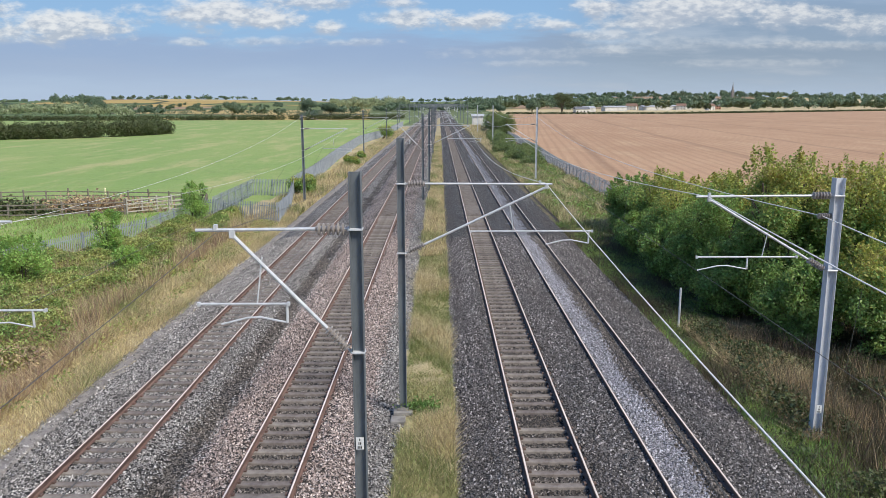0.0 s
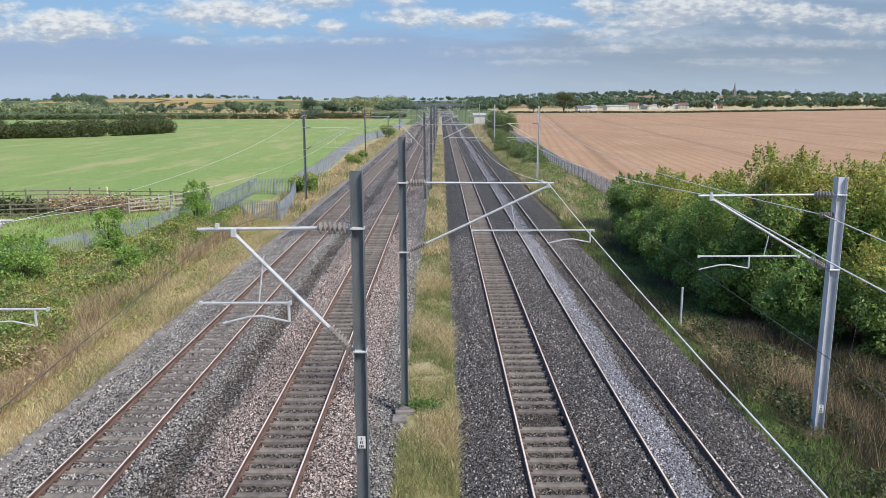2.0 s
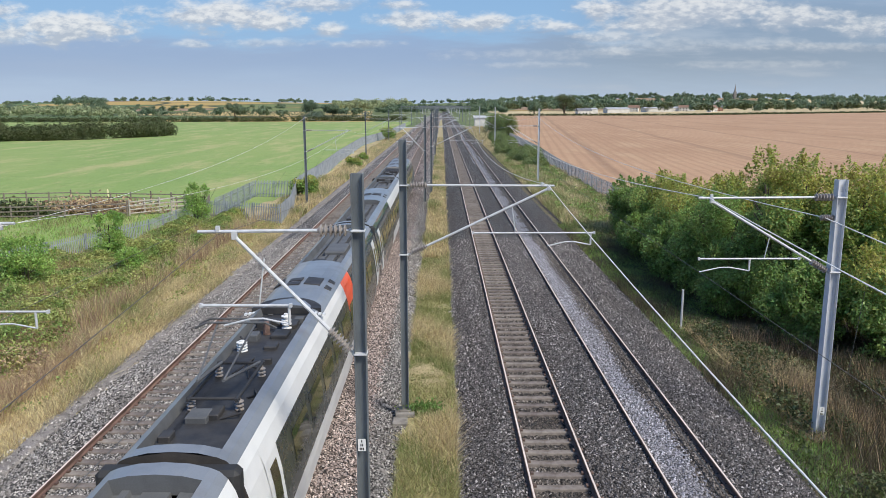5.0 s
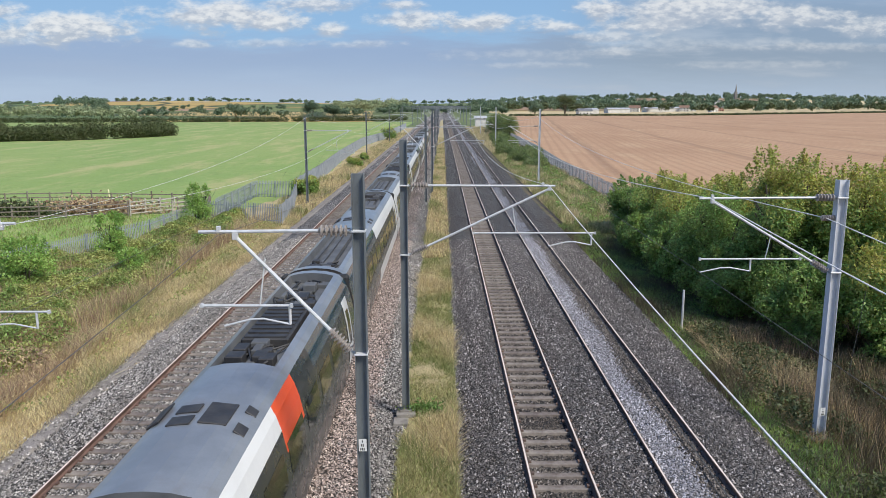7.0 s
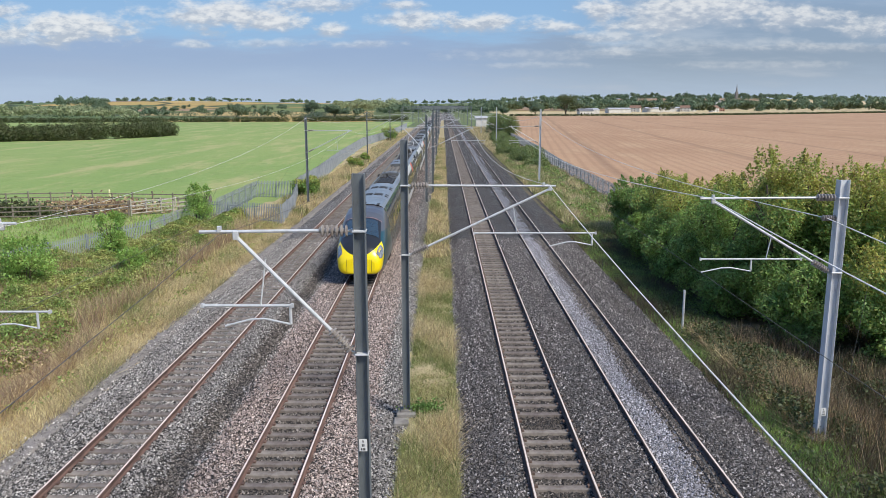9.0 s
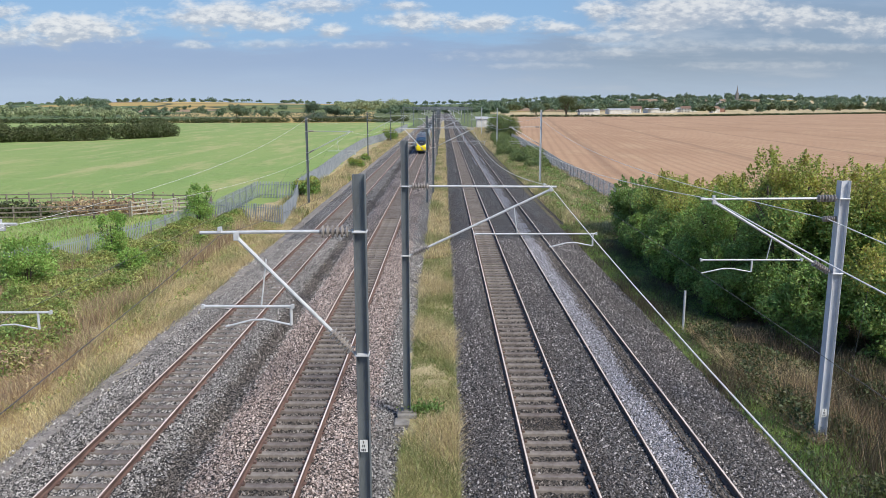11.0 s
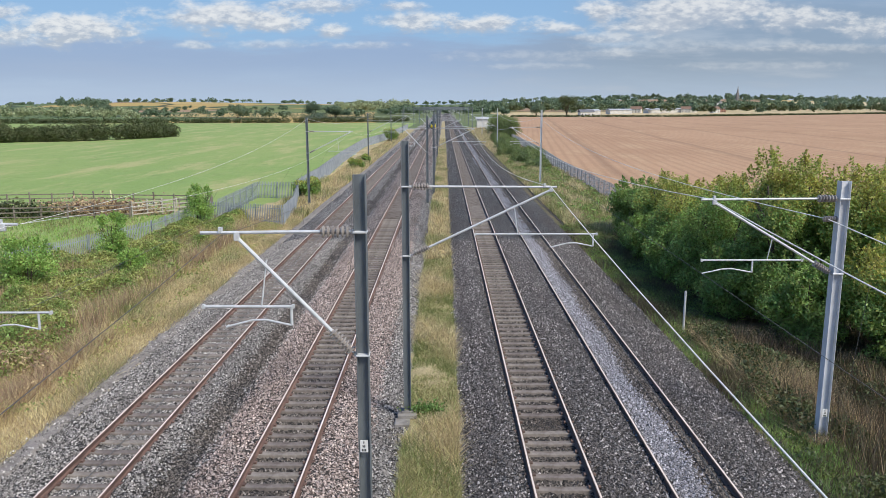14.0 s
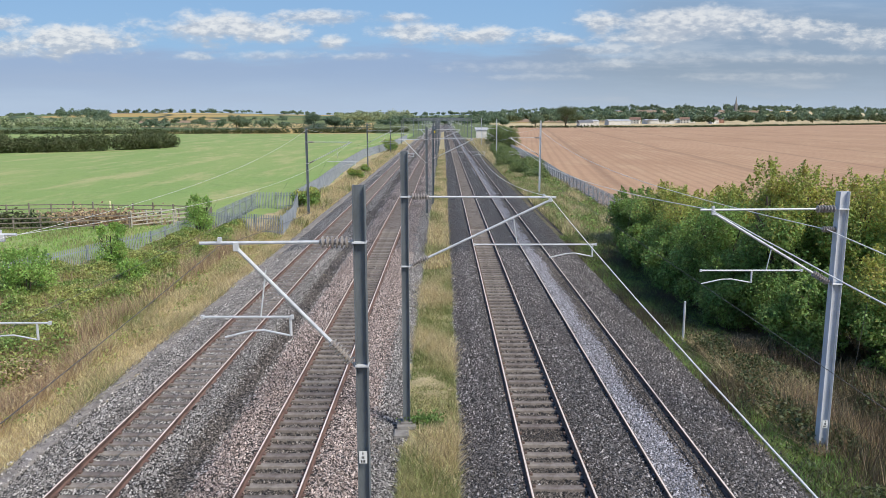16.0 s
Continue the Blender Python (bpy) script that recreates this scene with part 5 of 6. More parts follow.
timber_fence([(-23.8, 66.5), (-21.6, 68.2)], "pale timber gate beside the compound", 3, 1.2, TIMBER_PALE, 2.2)
timber_fence([(-21.8, 71.0), (-20.6, 66.0)], "short timber fence against the compound", 3)

post = Mesh()
post.tube([(0, 0, 0), (0, 0, 1.15), (0, 0, 1.25)], [0.09, 0.09, 0.04], 0, 10)
ob = post.make("marker_post", YELLOW_POST)
ob.location = (-33.3, 75.5, -0.5)
tagged(ob, "pale yellow plastic marker post in the pasture", "post")
post = Mesh()
post.tube([(0, 0, 0), (0, 0, 1.75)], 0.05, 0, 8)
ob = post.make("marker_post", GALV)
ob.location = (10.2, 31.2, -0.5)
tagged(ob, "thin grey steel post in the verge grass", "post")


# ---- distant buildings ----
HOUSE_WALL = [material("pale render", [(0.68, 0.66, 0.62), (0.58, 0.56, 0.52)], 0.3, 0.9), material("red brick", [(0.34, 0.19, 0.14), (0.28, 0.15, 0.11)], 0.4, 0.9)]
HOUSE_ROOF = [material("grey slate", [(0.16, 0.165, 0.18), (0.12, 0.125, 0.14)], 0.5, 0.8), material("brown tile", [(0.23, 0.14, 0.10), (0.18, 0.11, 0.08)], 0.5, 0.85), material("white sheet roof", [(0.46, 0.47, 0.49), (0.36, 0.37, 0.39)], 0.2, 0.6)]


def house(x, y, w, d, h, rise, wall_mat, roof_mat, turn, label, name="house", group="distant houses", windows=True):
    z = float(ground_z(x, y)) - 0.3
    root = empty(name, label, "building", group, at=(x, y, z))
    root.rotation_euler = (0, 0, radians(turn))
    Mesh().box((0, 0, h / 2), (w, d, h)).make("wall", wall_mat, root)
    r = Mesh()
    e = 0.5
    r.add([(-w / 2 - e, -d / 2 - e, h), (w / 2 + e, -d / 2 - e, h), (w / 2 + e, d / 2 + e, h), (-w / 2 - e, d / 2 + e, h), (-w / 2 - e, 0, h + rise), (w / 2 + e, 0, h + rise)],
          [(0, 1, 5, 4), (2, 3, 4, 5), (1, 2, 5), (3, 0, 4), (3, 2, 1, 0)])
    r.make("roof", roof_mat, root)
    if windows:
        n = max(2, int(w / 3.5))
        for i in range(n):
            for k2 in range(2 if h > 4.5 else 1):
                Mesh().box((-w / 2 + (i + 0.5) * w / n, -d / 2 - 0.02, 1.6 + 2.7 * k2), (1.1, 0.08, 1.2)).make("window", GLASS_DARK, root)


r2 = random.Random(77)
for i in range(20):
    y = r2.uniform(980, 1750)
    x = y * r2.uniform(0.15, 0.36)
    house(x, y, r2.uniform(9, 15), 8, 5.4, 3.2, HOUSE_WALL[i % 3 == 1], HOUSE_ROOF[i % 2], r2.uniform(-30, 30), "pale two-storey village house with a pitched roof" if i % 3 != 1 else "brick two-storey village house with a pitched roof")
for x, y, w in ((205, 905, 26), (275, 985, 36), (160, 830, 12), (330, 1060, 30)):
    house(x, y, w, 18, 5.0, 1.6, HOUSE_WALL[0], HOUSE_ROOF[2], 4, "long low farm shed with a white roof", "shed", "farm sheds", False)
house(16.6, 335, 4.6, 5, 4.4, 0.9, HOUSE_WALL[0], HOUSE_ROOF[2], 0, "pale square equipment building beside the line", "equipment_building", "lineside buildings", False)
house(140, 760, 14, 8, 4.2, 2.4, HOUSE_WALL[0], HOUSE_ROOF[0], 10, "pale stone farmhouse at the field's end")
sz = float(ground_z(720, 1900))
church = empty("church_spire", "slender dark stone church spire above the trees", "church", at=(720, 1900, sz))
Mesh().box((0, 0, 9), (6, 6, 18)).make("tower", CONCRETE, church)
Mesh().tube([(0, 0, 18), (0, 0, 37)], [2.6, 0.1], 0, 8).make("spire", CONCRETE, church)


# ---- the express train ----
# half of the cross-section from the skirt up to the roof's middle: x, z
SIDE = [(1.20, 0.34), (1.31, 0.62), (1.355, 1.05), (1.365, 1.38), (1.345, 1.72), (1.27, 2.32), (1.17, 2.78), (1.07, 3.08), (0.97, 3.27), (0.84, 3.40), (0.70, 3.46)]
SKIRT, SILL, BAND, CANT, SHOULDER = (0,), (1, 2), (3, 4, 5), (6, 7), (8, 9)
CAR = 24.05
PAINTS = [PAINT_DARK, PAINT_TEAL, PAINT_WHITE, PAINT_ORANGE, ROOF_GREY, UNDER, ROOF_WELL, ROOF_BROWN]


def livery(kind, f):
    """Materials of the sill, window band and cant rail at the share f of the car's length from its leading end."""
    if kind in ("even", "lead"):
        mark = 0.39 if kind == "even" else 0.79
        if f < 0.06 and kind == "even":
            return (1, 1, 1)
        if f < mark:
            return (0, 0, 1 if f < mark - 0.1 else 0)
        if f < mark + 0.055:
            return (0, 3, 3)
        return (2 if f > mark + 0.09 else 0, 0 if f < 0.93 else 2, 2)
    if kind == "odd":
        if f < 0.07:
            return (2, 2, 2)
        if f < 0.58:
            return (2, 0, 2)
        return (0 if f < 0.8 else 1, 0 if f < 0.9 else 1, 1)
    if kind == "pale":
        return (2, 0 if 0.07 < f < 0.93 else 2, 2)
    if kind == "tail":
        return (2, 2, 2) if f < 0.05 else (0, 2 if f < 0.13 else 0, 2 if f < 0.19 else 1)
    return (0, 0, 1)


def shell(me, y0, y1, kind, roof=4, lead=1):
    """The skin of a car between two places along it, both sides, with the roof's two shoulders."""
    n = 26
    ys = [y0 + (y1 - y0) * i / n for i in range(n + 1)]
    for s in (-1, 1):
        vs = [(s * x, y, z) for y in ys for x, z in SIDE]
        o = len(me.v)
        me.v += vs
        w = len(SIDE)
        for i in range(n):
            f = (i + 0.5) / n
            sill, band, cant = livery(kind, 1 - f if lead > 0 else f)
            for j in range(w - 1):
                q = (o + i * w + j, o + (i + 1) * w + j, o + (i + 1) * w + j + 1, o + i * w + j + 1)
                me.f.append(q if s < 0 else q[::-1])
                me.m.append(5 if j in SKIRT else sill if j in SILL else (0 if band == 3 and j < 5 else band) if j in BAND else cant if j in CANT else roof)


def roof(me, y0, y1, wells, roof_mat=4, well_mat=6):
    """The roof's middle: a raised lid, with sunken wells at the given stretches."""
    cuts = sorted({y0, y1, *[c for w in wells for c in w]})
    for a, b in zip(cuts, cuts[1:]):
        low = any(w0 <= a and b <= w1 for w0, w1 in wells)
        if low:
            prof = [(-0.70, 3.46), (-0.64, 3.22), (-0.52, 3.22), (-0.50, 3.30), (-0.38, 3.30), (-0.36, 3.22), (-0.22, 3.22), (-0.20, 3.27), (0.22, 3.27), (0.24, 3.14), (0.34, 3.14), (0.36, 3.27), (0.60, 3.25), (0.64, 3.22), (0.70, 3.46)]
        else:
            prof = [(-0.70, 3.46), (-0.4, 3.53), (0.0, 3.555), (0.4, 3.53), (0.70, 3.46)]
        me.sweep(prof, [a, b], well_mat if low else roof_mat, close=False)
        if low:
            for y in (a, b):
                me.add([(-0.70, y, 3.46), (-0.64, y, 3.22), (0.64, y, 3.22), (0.70, y, 3.46), (0.4, y, 3.53), (0, y, 3.555), (-0.4, y, 3.53)], [(0, 1, 2, 3, 4, 5, 6)], 6)


def car_end(me, y, mi=5):
    ring = [(x, y, z) for x, z in SIDE] + [(0.0, y, 3.555)] + [(-x, y, z) for x, z in reversed(SIDE)]
    me.add(ring, [tuple(range(len(ring)))], mi)


def fittings(body, y0, y1, kind, doors, rooms, pantograph=False, seed=1):
    """Windows, doors, roof equipment, bogies and gangway of a car, as parts of its body."""
    rng = random.Random(seed)

    def wall(z, out):
        return float(np.interp(z, [p[1] for p in SIDE], [p[0] for p in SIDE])) + out

    for s in (-1, 1):
        y = y0 + 3.1
        while y < y1 - 4.2:
            pane = Mesh()
            zs = (1.82, 2.05, 2.3, 2.48)
            vs = [(s * wall(z, 0.008), q, z) for z in zs for q in (y, y + 1.55)]
            fs = [(2 * i, 2 * i + 1, 2 * i + 3, 2 * i + 2) for i in range(3)]
            pane.add(vs, fs if s > 0 else [f[::-1] for f in fs])
            pane.make("window", GLASS_DARK, body)
            y += 1.95
        for yd, mat in doors:
            d = Mesh()
            zs = (1.0, 1.38, 1.72, 2.32, 2.78, 2.95)
            vs = [(s * wall(z, 0.014), q, z) for z in zs for q in (yd - 0.46, yd + 0.46)]
            fs = [(2 * i, 2 * i + 1, 2 * i + 3, 2 * i + 2) for i in range(5)]
            d.add(vs, fs if s > 0 else [f[::-1] for f in fs])
            dob = d.make("door", mat, body, "pale passenger door with a tall dark window")
            g = Mesh()
            zs = (1.55, 1.9, 2.3, 2.62)
            vs = [(s * wall(z, 0.022), q, z) for z in zs for q in (yd - 0.24, yd + 0.24)]
            fs = [(2 * i, 2 * i + 1, 2 * i + 3, 2 * i + 2) for i in range(3)]
            g.add(vs, fs if s > 0 else [f[::-1] for f in fs])
            g.make("door_glass", GLASS_DARK, body)
    for yb in (y0 + 3.6, y1 - 3.6):
        b = Mesh()
        for s in (-1, 1):
            b.box((s * 1.0, yb, 0.52), (0.14, 3.4, 0.24), bevel=0.03)
            for q in (-1.35, 1.35):
                b.box((s * 1.02, yb + q, 0.5), (0.22, 0.4, 0.36), bevel=0.04)
        b.box((0, yb, 0.6), (2.0, 0.6, 0.3))
        b.make("bogie", UNDER, body)
        wh = Mesh()
        for q in (-1.35, 1.35):
            for s in (-1, 1):
                wh.tube([(s * 0.69, yb + q, 0.43), (s * 0.82, yb + q, 0.43)], 0.43, 0, 18)
            wh.tube([(-0.7, yb + q, 0.43), (0.7, yb + q, 0.43)], 0.08, 0, 8)
        wh.make("wheelset", UNDER, body)
    tanks = Mesh()
    tanks.box((0, (y0 + y1) / 2, 0.62), (2.3, (y1 - y0) * 0.5, 0.55), bevel=0.05)
    tanks.make("underfloor_box", UNDER, body)
    for a, b, what in rooms:
        m = (a + b) / 2
        e = Mesh()
        if what == "grille":
            e.box((0, m, 3.34), (1.14, b - a, 0.22), bevel=0.03)
            for i in range(9):
                e.box((0, a + (i + 0.5) * (b - a) / 9, 3.465), (1.0, (b - a) / 16, 0.04))
            e.make("cooling_grille", ROOF_BLACK, body)
        elif what == "box":
            e.box((0.12, m, 3.30), (0.8, b - a, 0.2), bevel=0.04)
            e.tube([(-0.5, a, 3.27), (-0.5, b, 3.27)], 0.035, 0, 6)
            e.tube([(0.52, a - 0.5, 3.25), (0.55, b + 0.4, 3.25)], 0.03, 0, 6)
            e.make("roof_equipment", ROOF_WELL, body)
        elif what == "cable":
            for x in (-0.42, -0.1, 0.34):
                Mesh().tube([(x, a, 3.29), (x + 0.03, m, 3.30), (x, b, 3.29)], 0.028, 0, 6).make("roof_cable", ROOF_BLACK, body)
            Mesh().box((-0.2, a + 0.4, 3.34), (0.5, 0.3, 0.16), bevel=0.03).make("equipment_box", ROOF_BLACK, body)
        elif what == "clutter":
            for i in range(12):
                x, yy, h = rng.uniform(-0.5, 0.5), rng.uniform(a, b), rng.uniform(0.12, 0.28)
                Mesh().box((x, yy, 3.22 + h / 2), (rng.uniform(0.12, 0.4), rng.uniform(0.15, 0.6), h), bevel=0.02).make("equipment_box", ROOF_WELL if i % 3 == 0 else ROOF_BLACK, body)
            for i in range(8):
                x, yy = rng.uniform(-0.55, 0.55), rng.uniform(a, b)
                Mesh().tube([(x, yy, 3.3), (x + rng.uniform(-0.3, 0.3), yy + rng.uniform(-0.5, 0.5), 3.42), (rng.uniform(-0.55, 0.55), yy + rng.uniform(-1, 1), 3.3)], 0.025, 0, 6).make("roof_cable", ROOF_BLACK, body)
        elif what == "floor":
            e.box((0, m, 3.285), (1.22, b - a, 0.03), bevel=0.005)
            e.make("well_cover", ROOF_BLACK, body)
        elif what == "vents":
            for x, yy, w, l in ((-0.62, 0.1, 0.16, 0.62), (-0.2, 0.28, 0.34, 0.3), (-0.2, -0.28, 0.34, 0.3), (0.62, 0.0, 0.16, 0.7)):
                zz = 3.49 if abs(x) > 0.5 else 3.55
                Mesh().box((x, m + yy, zz), (w, l, 0.03), bevel=0.008).make("roof_vent", ROOF_BLACK, body)
        elif what == "hatch":
            for x, yy, w, l in ((-0.82, 0.25, 0.28, 0.85), (-0.3, 0.3, 0.42, 0.36), (-0.3, -0.22, 0.42, 0.36), (0.28, 0.1, 0.5, 0.9), (0.78, 0.45, 0.22, 0.3), (0.78, -0.35, 0.22, 0.36)):
                zz = 3.40 if abs(x) > 0.6 else 3.545
                tilt = Matrix.Rotation(0.75 * x if abs(x) > 0.6 else 0.12 * x / 0.3, 3, "Y")
                Mesh().box((x, m + yy, zz + (0.03 if abs(x) > 0.6 else 0.0)), (w, l, 0.035), bevel=0.01, m=tilt).make("air_intake", ROOF_BLACK, body)
        elif what == "arch":
            # raised black half-round that stands in for the well's dark curved recess
            arc = [(0.95 * math.cos(q * math.pi / 12), a - 0.02 + 0.8 * math.sin(q * math.pi / 12)) for q in range(13)]
            e.add([(x, y, 3.568 - 0.11 * x * x) for x, y in arc] + [(x, y, 3.30) for x, y in arc], [tuple(range(13))] + [(q, q + 13, q + 14, q + 1) for q in range(12)] + [(0, 12, 25, 13)])
            e.make("dark_recess_sheet", ROOF_BLACK, body, "black rounded sheet standing for the well's dark curved recess")
            for x in (-0.95, 0.95):
                for q in (-0.11, 0.0, 0.11):
                    bar = Mesh().box((x + q, a - 0.25, 3.37 + 0.15 * (0.95 - abs(x + q))), (0.07, 0.16, 0.05))
                    bar.make("roof_mark", PAINT_WHITE, body, "white mark on the roof")
        elif what == "lid":
            e.box((0, m, 3.42), (1.2, b - a, 0.22), bevel=0.09)
            e.make("roof_lid", ROOF_BROWN, body, "khaki raised roof cover")
    gang = Mesh()
    gang.box((0, y0 - 0.16, 2.0), (2.25, 0.36, 2.75), bevel=0.08)
    gang.make("gangway", RUBBER, body, "black rubber gangway between coaches")
    if pantograph:
        yp = y0 + 3.2
        for x in (-0.45, 0.45):
            for q in (-0.9, 0.9):
                foot = Mesh()
                insulator(foot, (x, yp + q, 3.22), (x, yp + q, 3.52), 0, 0.09, 4)
                foot.make("insulator", CERAMIC, body)
        base = Mesh()
        for x in (-0.45, 0.45):
            base.tube([(x, yp - 1.1, 3.56), (x, yp + 1.1, 3.56)], 0.035)
        for q in (-1.0, 1.0):
            base.tube([(-0.5, yp + q, 3.56), (0.5, yp + q, 3.56)], 0.035)
        base.make("pantograph_base", ROOF_BLACK, body)
        for x in (-0.4, 0.4):
            arm = Mesh().tube([(x, yp + 1.0, 3.58), (x * 0.6, yp - 1.1, 3.95)], 0.03)
            arm.tube([(x * 0.6, yp - 1.1, 3.95), (x, yp + 0.9, 4.5)], 0.022)
            arm.make("pantograph_arm", ROOF_WELL, body)
        for q in (0.75, 1.05):
            strip = Mesh().tube([(-0.85, yp + q, 4.4), (-0.6, yp + q, 4.52), (0.6, yp + q, 4.52), (0.85, yp + q, 4.4)], 0.022)
            strip.make("contact_strip", ROOF_WELL, body)
        post_ = Mesh().tube([(-0.12, yp + 3.9, 3.22), (-0.12, yp + 3.9, 3.62)], [0.10, 0.07], 0, 10)
        post_.make("surge_arrester", RUST, body, "dark red roof post")
        for x, q, top in ((0.3, 4.3, 3.72), (-0.40, 2.6, 3.55)):
            tall = Mesh()
            insulator(tall, (x, yp + q, 3.22), (x, yp + q, top), 0, 0.13, 5)
            tall.make("insulator", WHITE, body, "white ribbed roof insulator")


NOSE = [  # distance from the tip, half width, top, bottom, squareness
    (0.00, 0.80, 1.30, 0.56, 2.6), (0.06, 0.95, 1.48, 0.46, 3.0), (0.16, 1.05, 1.66, 0.40, 3.0), (0.35, 1.13, 1.88, 0.37, 3.0), (0.65, 1.18, 2.10, 0.35, 3.0), (1.05, 1.25, 2.34, 0.34, 3.0),
    (1.5, 1.29, 2.60, 0.34, 3.0), (2.0, 1.32, 2.88, 0.34, 3.0), (2.5, 1.335, 3.12, 0.34, 3.1), (3.0, 1.345, 3.30, 0.34, 3.1), (3.6, 1.355, 3.42, 0.34, 3.2), (4.4, 1.365, 3.50, 0.34, 3.2)]


def nose_ring(d):
    """The outline of the nose at distance d from its tip, as (x, z) points from the bottom right round over the top."""
    cols = list(zip(*NOSE))
    w, top, bottom = (float(np.interp(d, cols[0], cols[i])) for i in (1, 2, 3))
    blend = smooth01((d - 0.6) / 3.8)
    pts = []
    n = 44
    mid = min(1.38, bottom + (top - bottom) * 0.5)
    for i in range(n + 1):
        a = -math.pi / 2 + math.pi * i / n
        c, s = math.cos(a), math.sin(a)
        e = 2 / (2.5 if s > 0 else 3.6)
        x = w * abs(c) ** e
        z = mid + (top - mid if s > 0 else mid - bottom) * math.copysign(abs(s) ** e, s)
        lim = float(np.interp(z, [p[1] for p in SIDE], [p[0] for p in SIDE])) * (w / 1.365)
        x = x * (1 - blend) + min(x * 1.3, lim) * blend if z > 1.38 else x
        pts.append((x, z))
    return pts


def make_nose(body, y_tip, s):
    """The rounded driving end; s = -1 where the tip points back towards -y."""
    ds = [0.0, 0.02, 0.05, 0.09, 0.13] + [0.13 + 0.07 * i for i in range(1, 62)]
    me = Mesh()
    rings = [nose_ring(d) for d in ds]
    n = len(rings[0])
    for side in (1, -1):
        o = len(me.v)
        me.v += [(side * x, -s * d, z) for d, r in zip(ds, rings) for x, z in r]
        for i in range(len(ds) - 1):
            for j in range(n - 1):
                q = (o + i * n + j, o + (i + 1) * n + j, o + (i + 1) * n + j + 1, o + i * n + j + 1)
                me.f.append(q if side * s < 0 else q[::-1])
                me.m.append(0)
    tip = rings[0]
    me.add([(x, 0.0, z) for x, z in tip] + [(-x, 0.0, z) for x, z in reversed(tip)], [tuple(range(2 * n))], 0)
    ob = me.make("nose", NOSE_PAINT, body, "rounded yellow and dark teal driving end", smooth=True)
    ob.location = (0, y_tip, 0)
    glass = Mesh()
    gd = [1.12, 1.30, 1.5, 1.7, 1.9, 2.1, 2.28]
    rows = []
    for d in gd:
        r = nose_ring(d)
        zs, xs = [p[1] for p in r], [p[0] for p in r]
        top = zs[-1]
        half = 0.93 - 0.16 * (d - 1.12) / 1.4
        up = [p for p in r if p[1] > 1.4]
        row = []
        for f in np.linspace(-1, 1, 13):
            x = f * half
            z = float(np.interp(-abs(x), [-p[0] for p in up], [p[1] for p in up]))
            row.append((x, y_tip - s * (d - 0.02), min(z, top) + 0.014))
        rows += row
    w = 13
    fs = [(i * w + j, i * w + j + 1, (i + 1) * w + j + 1, (i + 1) * w + j) for i in range(len(gd) - 1) for j in range(w - 1)]
    glass.add(rows, fs if s < 0 else [f[::-1] for f in fs])
    glass.make("windscreen", SCREEN_GLASS, body, "large raked windscreen tinted for sky reflection", smooth=True)
    wiper = Mesh()
    for a, b in (((-0.15, 1.05), (0.55, 1.45)), ((0.1, 1.03), (-0.5, 1.2))):
        za, zb = nose_ring(a[1])[-1][1] + 0.03, nose_ring(b[1])[-1][1] + 0.02
        wiper.tube([(a[0], y_tip - s * a[1], za), (b[0], y_tip - s * b[1], zb - 0.06)], 0.014, 0, 5)
    wiper.make("wiper", RUBBER, body)
    for q in (-1, 1):
        lamp_ = Mesh()
        vs = []
        for d, lo, hi in ((0.20, 1.28, 1.52), (0.34, 1.27, 1.66), (0.5, 1.30, 1.76), (0.68, 1.40, 1.84), (0.85, 1.55, 1.88)):
            r = nose_ring(d)
            for z in (lo, (lo + hi) / 2, hi):
                k2 = [p for p in r if p[1] > 0.9]
                x = float(np.interp(z, [p[1] for p in k2], [p[0] for p in k2]))
                vs.append((q * (x + 0.012), y_tip - s * (d - 0.012), z + 0.004))
        fs = [(i * 3 + j, i * 3 + j + 1, (i + 1) * 3 + j + 1, (i + 1) * 3 + j) for i in range(4) for j in range(2)]
        lamp_.add(vs, fs if q * s > 0 else [f[::-1] for f in fs])
        lamp_.make("headlamp", LAMP_GLASS, body, "clear swept-back headlamp cluster", smooth=True)
    cover = Mesh()
    cover.box((0, y_tip + s * 0.012, 0.78), (0.16, 0.03, 0.16), bevel=0.01)
    for x in (-0.63, 0.63):
        cover.box((x, y_tip - s * 0.02, 0.95), (0.012, 0.06, 0.62))
    cover.make("coupler_cover", RUBBER, body, "small dark coupler cover")
    mark = Mesh()
    for i in range(6):
        x = -0.27 + i * 0.06
        r = nose_ring(0.62)
        mark.box((x, y_tip - s * 0.62, r[-1][1] + 0.006), (0.04, 0.06, 0.008))
        mark.box((x + 0.02, y_tip - s * 0.5, nose_ring(0.5)[-1][1] + 0.006), (0.045, 0.06, 0.008))
    mark.add([(0.2, y_tip - s * 0.5, 2.02), (0.34, y_tip - s * 0.5, 2.02), (0.27, y_tip - s * 0.74, 2.18)], [(0, 1, 2) if s < 0 else (2, 1, 0)])
    mark.make("nose_marks", PAINT_WHITE, body, "small white marks on the nose")


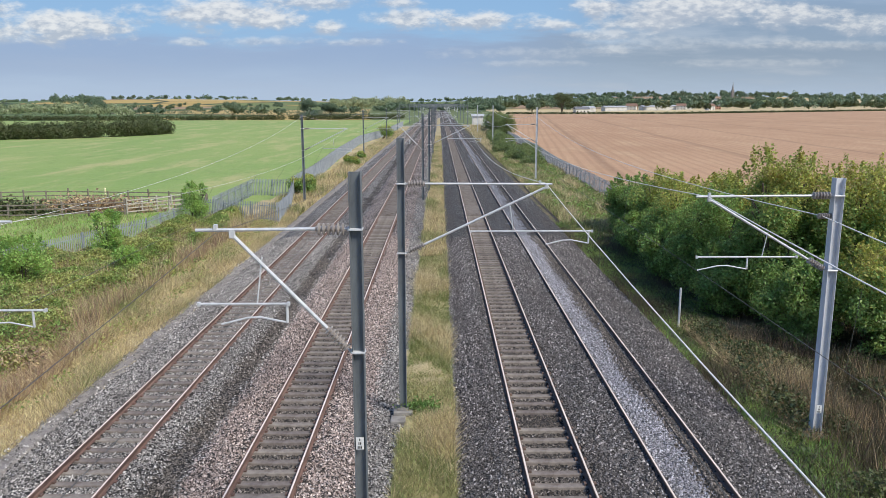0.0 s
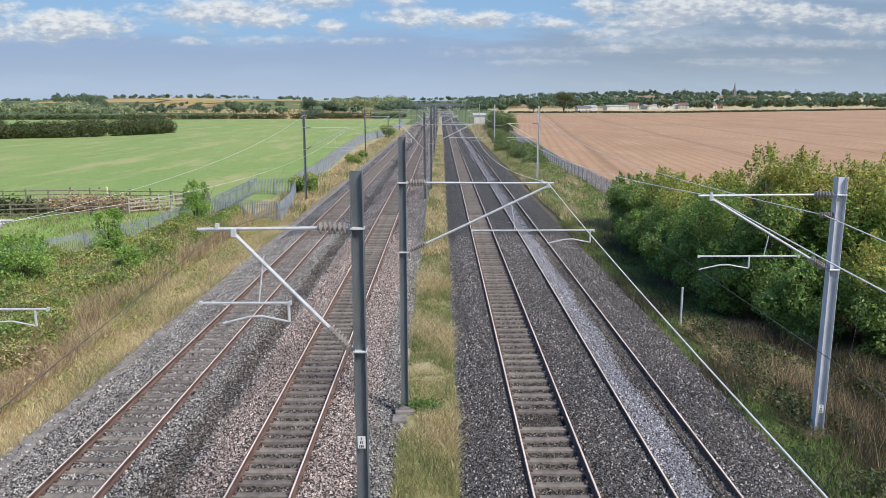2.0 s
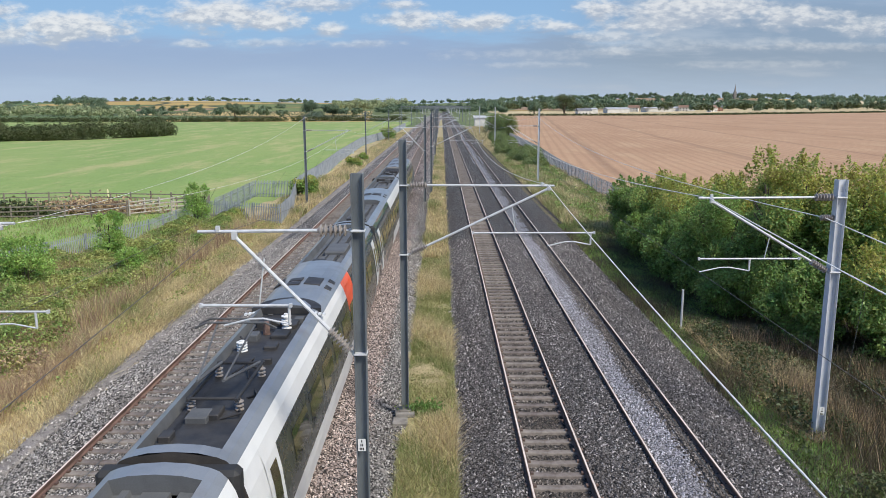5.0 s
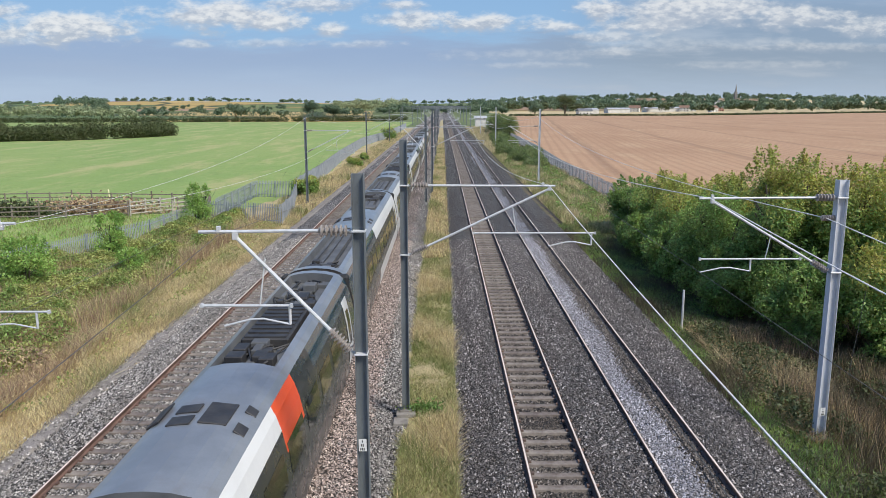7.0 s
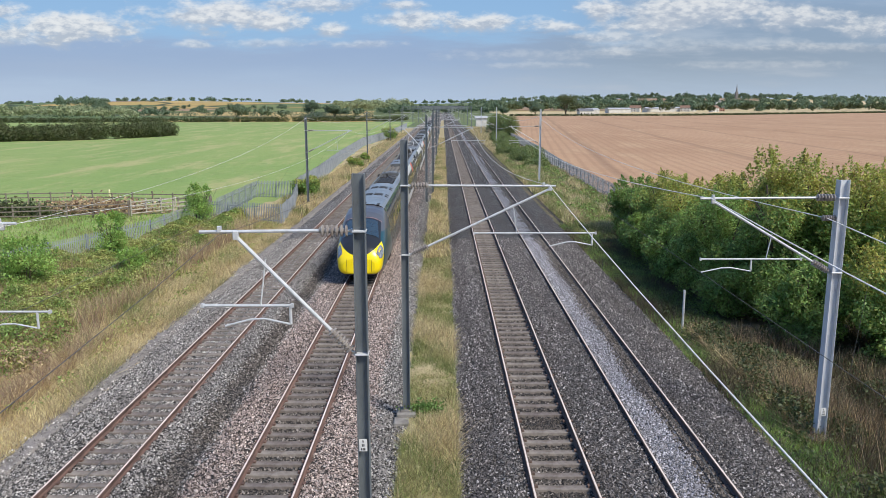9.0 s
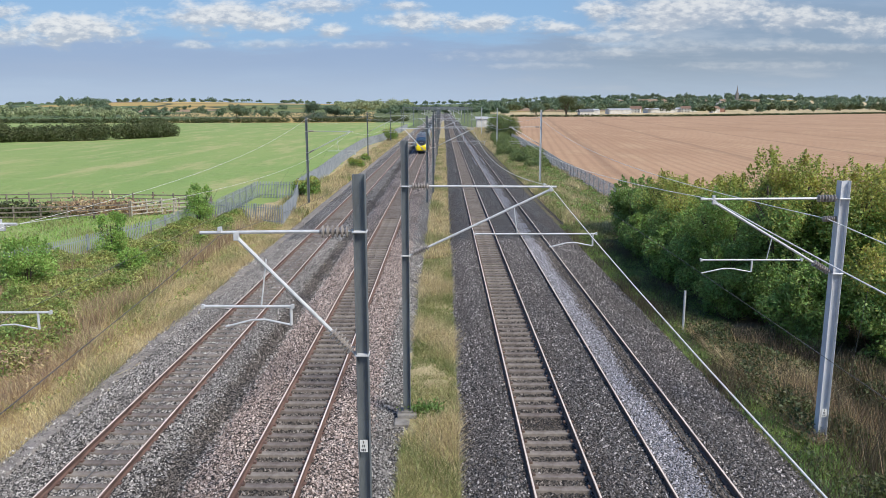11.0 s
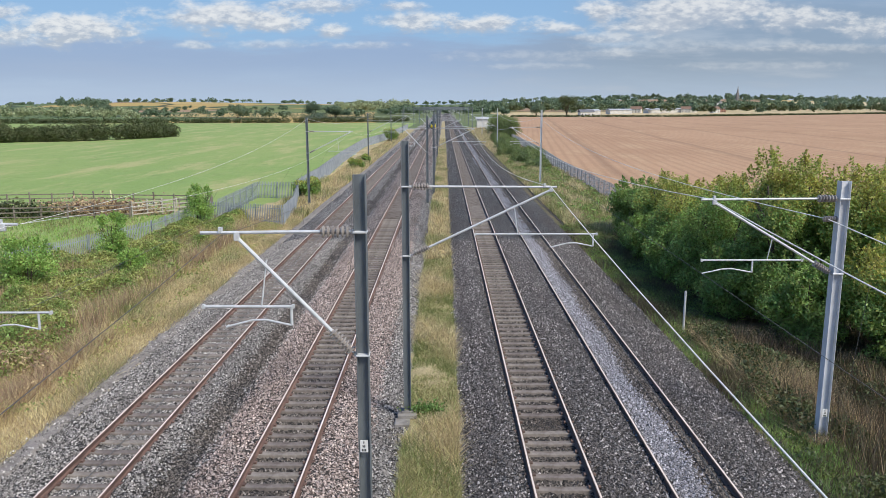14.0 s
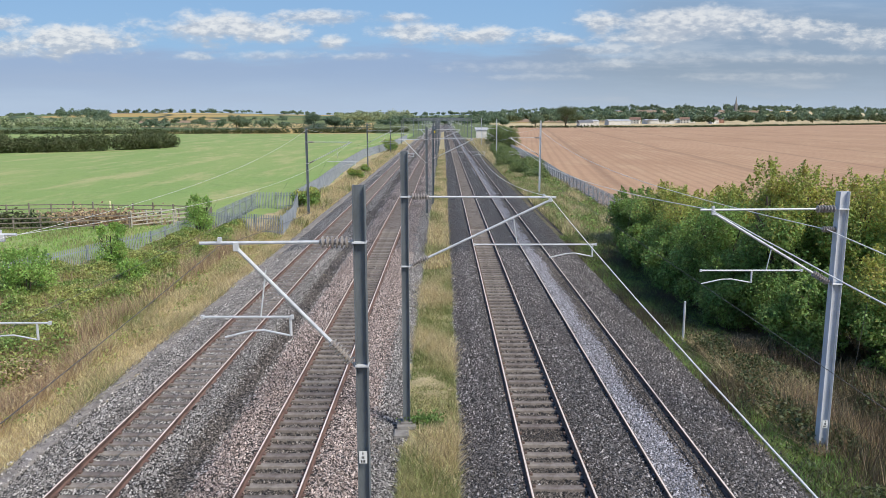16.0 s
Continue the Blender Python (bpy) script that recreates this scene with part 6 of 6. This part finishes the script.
def make_train():
    train = empty("express_train", "eleven-coach electric express train, dark teal, white and orange with yellow ends", "train")
    kinds = ["lead", "odd", "even", "odd", "pale", "even", "odd", "even", "odd", "even", "tail"]
    total = 24.8 * 2 + CAR * 9
    y = total
    bodies = {}
    for i, kind in enumerate(kinds):
        length = 24.8 if kind in ("lead", "tail") else CAR
        pan = i == 8 or i == 2
        key = (kind, pan, i == 9)
        if key in bodies and kind not in ("lead", "tail"):
            src = bodies[key]
            ob = copy_thing(src, pose(0, y - length, 0))
        else:
            a, b = 0.35, length - 0.0
            if kind == "lead":
                b = length - 4.35
            if kind == "tail":
                a = 4.35
            rm = 4
            me = Mesh()
            shell(me, a, b, kind, rm)
            L = b - a
            if kind == "lead":
                wells, rooms = [(a + 0.3, a + 8.8)], [(a + 4.6, a + 7.6, "grille"), (a + 1.0, a + 4.2, "cable"), (a + 0.6, a + 4.0, "clutter"), (a + 11.3, a + 12.3, "hatch"), (a + 15.3, a + 16.2, "hatch"), (a + 7.7, a + 8.75, "lid"), (b - 0.9, b + 0.3, "vents")]
            elif kind == "tail":
                wells, rooms = [(b - 8.8, b - 0.3)], [(b - 7.6, b - 4.6, "grille"), (b - 4.2, b - 1.0, "cable"), (b - 4.0, b - 0.6, "clutter"), (b - 12.3, b - 11.3, "hatch"), (b - 16.2, b - 15.3, "hatch"), (a - 0.3, a + 0.9, "vents")]
            elif pan:
                wells = [(a + 0.3, a + 9.0), (b - 8.6, b - 0.4)]
                rooms = [(a + 11.3, a + 12.3, "hatch"), (b - 8.2, b - 1.0, "cable"), (b - 6.2, b - 4.4, "box"), (a + 0.8, a + 8.6, "clutter"), (a + 0.4, a + 8.9, "floor"), (a + 9.0, a + 9.8, "arch")]
            elif kind == "even":
                wells = [(a + 0.4, a + 9.0), (b - 9.2, b - 0.4)]
                rooms = [(a + 0.8, a + 8.6, "cable"), (b - 7.2, b - 4.0, "grille"), (b - 3.6, b - 0.8, "clutter"), (b - 9.1, b - 7.4, "clutter"), (a + 11.2, a + 12.2, "hatch")]
            else:
                wells = [(a + 0.4, a + 8.6), (b - 8.8, b - 0.4)]
                rooms = [(a + 0.8, a + 8.2, "cable"), (b - 8.4, b - 0.8, "cable"), (a + 10.8, a + 11.8, "hatch"), (b - 3.0, b - 0.9, "clutter"), (a + 0.6, a + 1.8, "clutter"), (b - 7.0, b - 5.8, "box")]
            roof(me, a, b, wells, rm, 7 if i == 9 else 6)
            car_end(me, a), car_end(me, b)
            ob = me.make("coach", PAINTS, train, "leading driving coach" if kind == "lead" else "rear driving coach" if kind == "tail" else "")
            doors = []
            if kind != "tail":
                doors.append((a + 1.5, PAINT_WHITE))
            if kind != "lead":
                doors.append((b - 1.5, PAINT_WHITE))
            fittings(ob, a, b, kind, doors, rooms, pan, seed=i)
            if kind == "lead":
                make_nose(ob, length, 1)
            if kind == "tail":
                make_nose(ob, 0.0, -1)
                for c in list(ob.children):
                    if c.name.startswith("gangway"):
                        bpy.data.objects.remove(c)
            ob.location = (0, y - length, 0)
            bodies[key] = ob
        y -= length
    return train


train = make_train()


def motions():
    # the train runs away from the camera at 55 m/s; y is the place of its rear end
    walk(train, [(t / 2, pose(TRACKS[1], 21.2 + 55.0 * (t / 2 - 8.7), 0.0)) for t in range(33)])


motions()
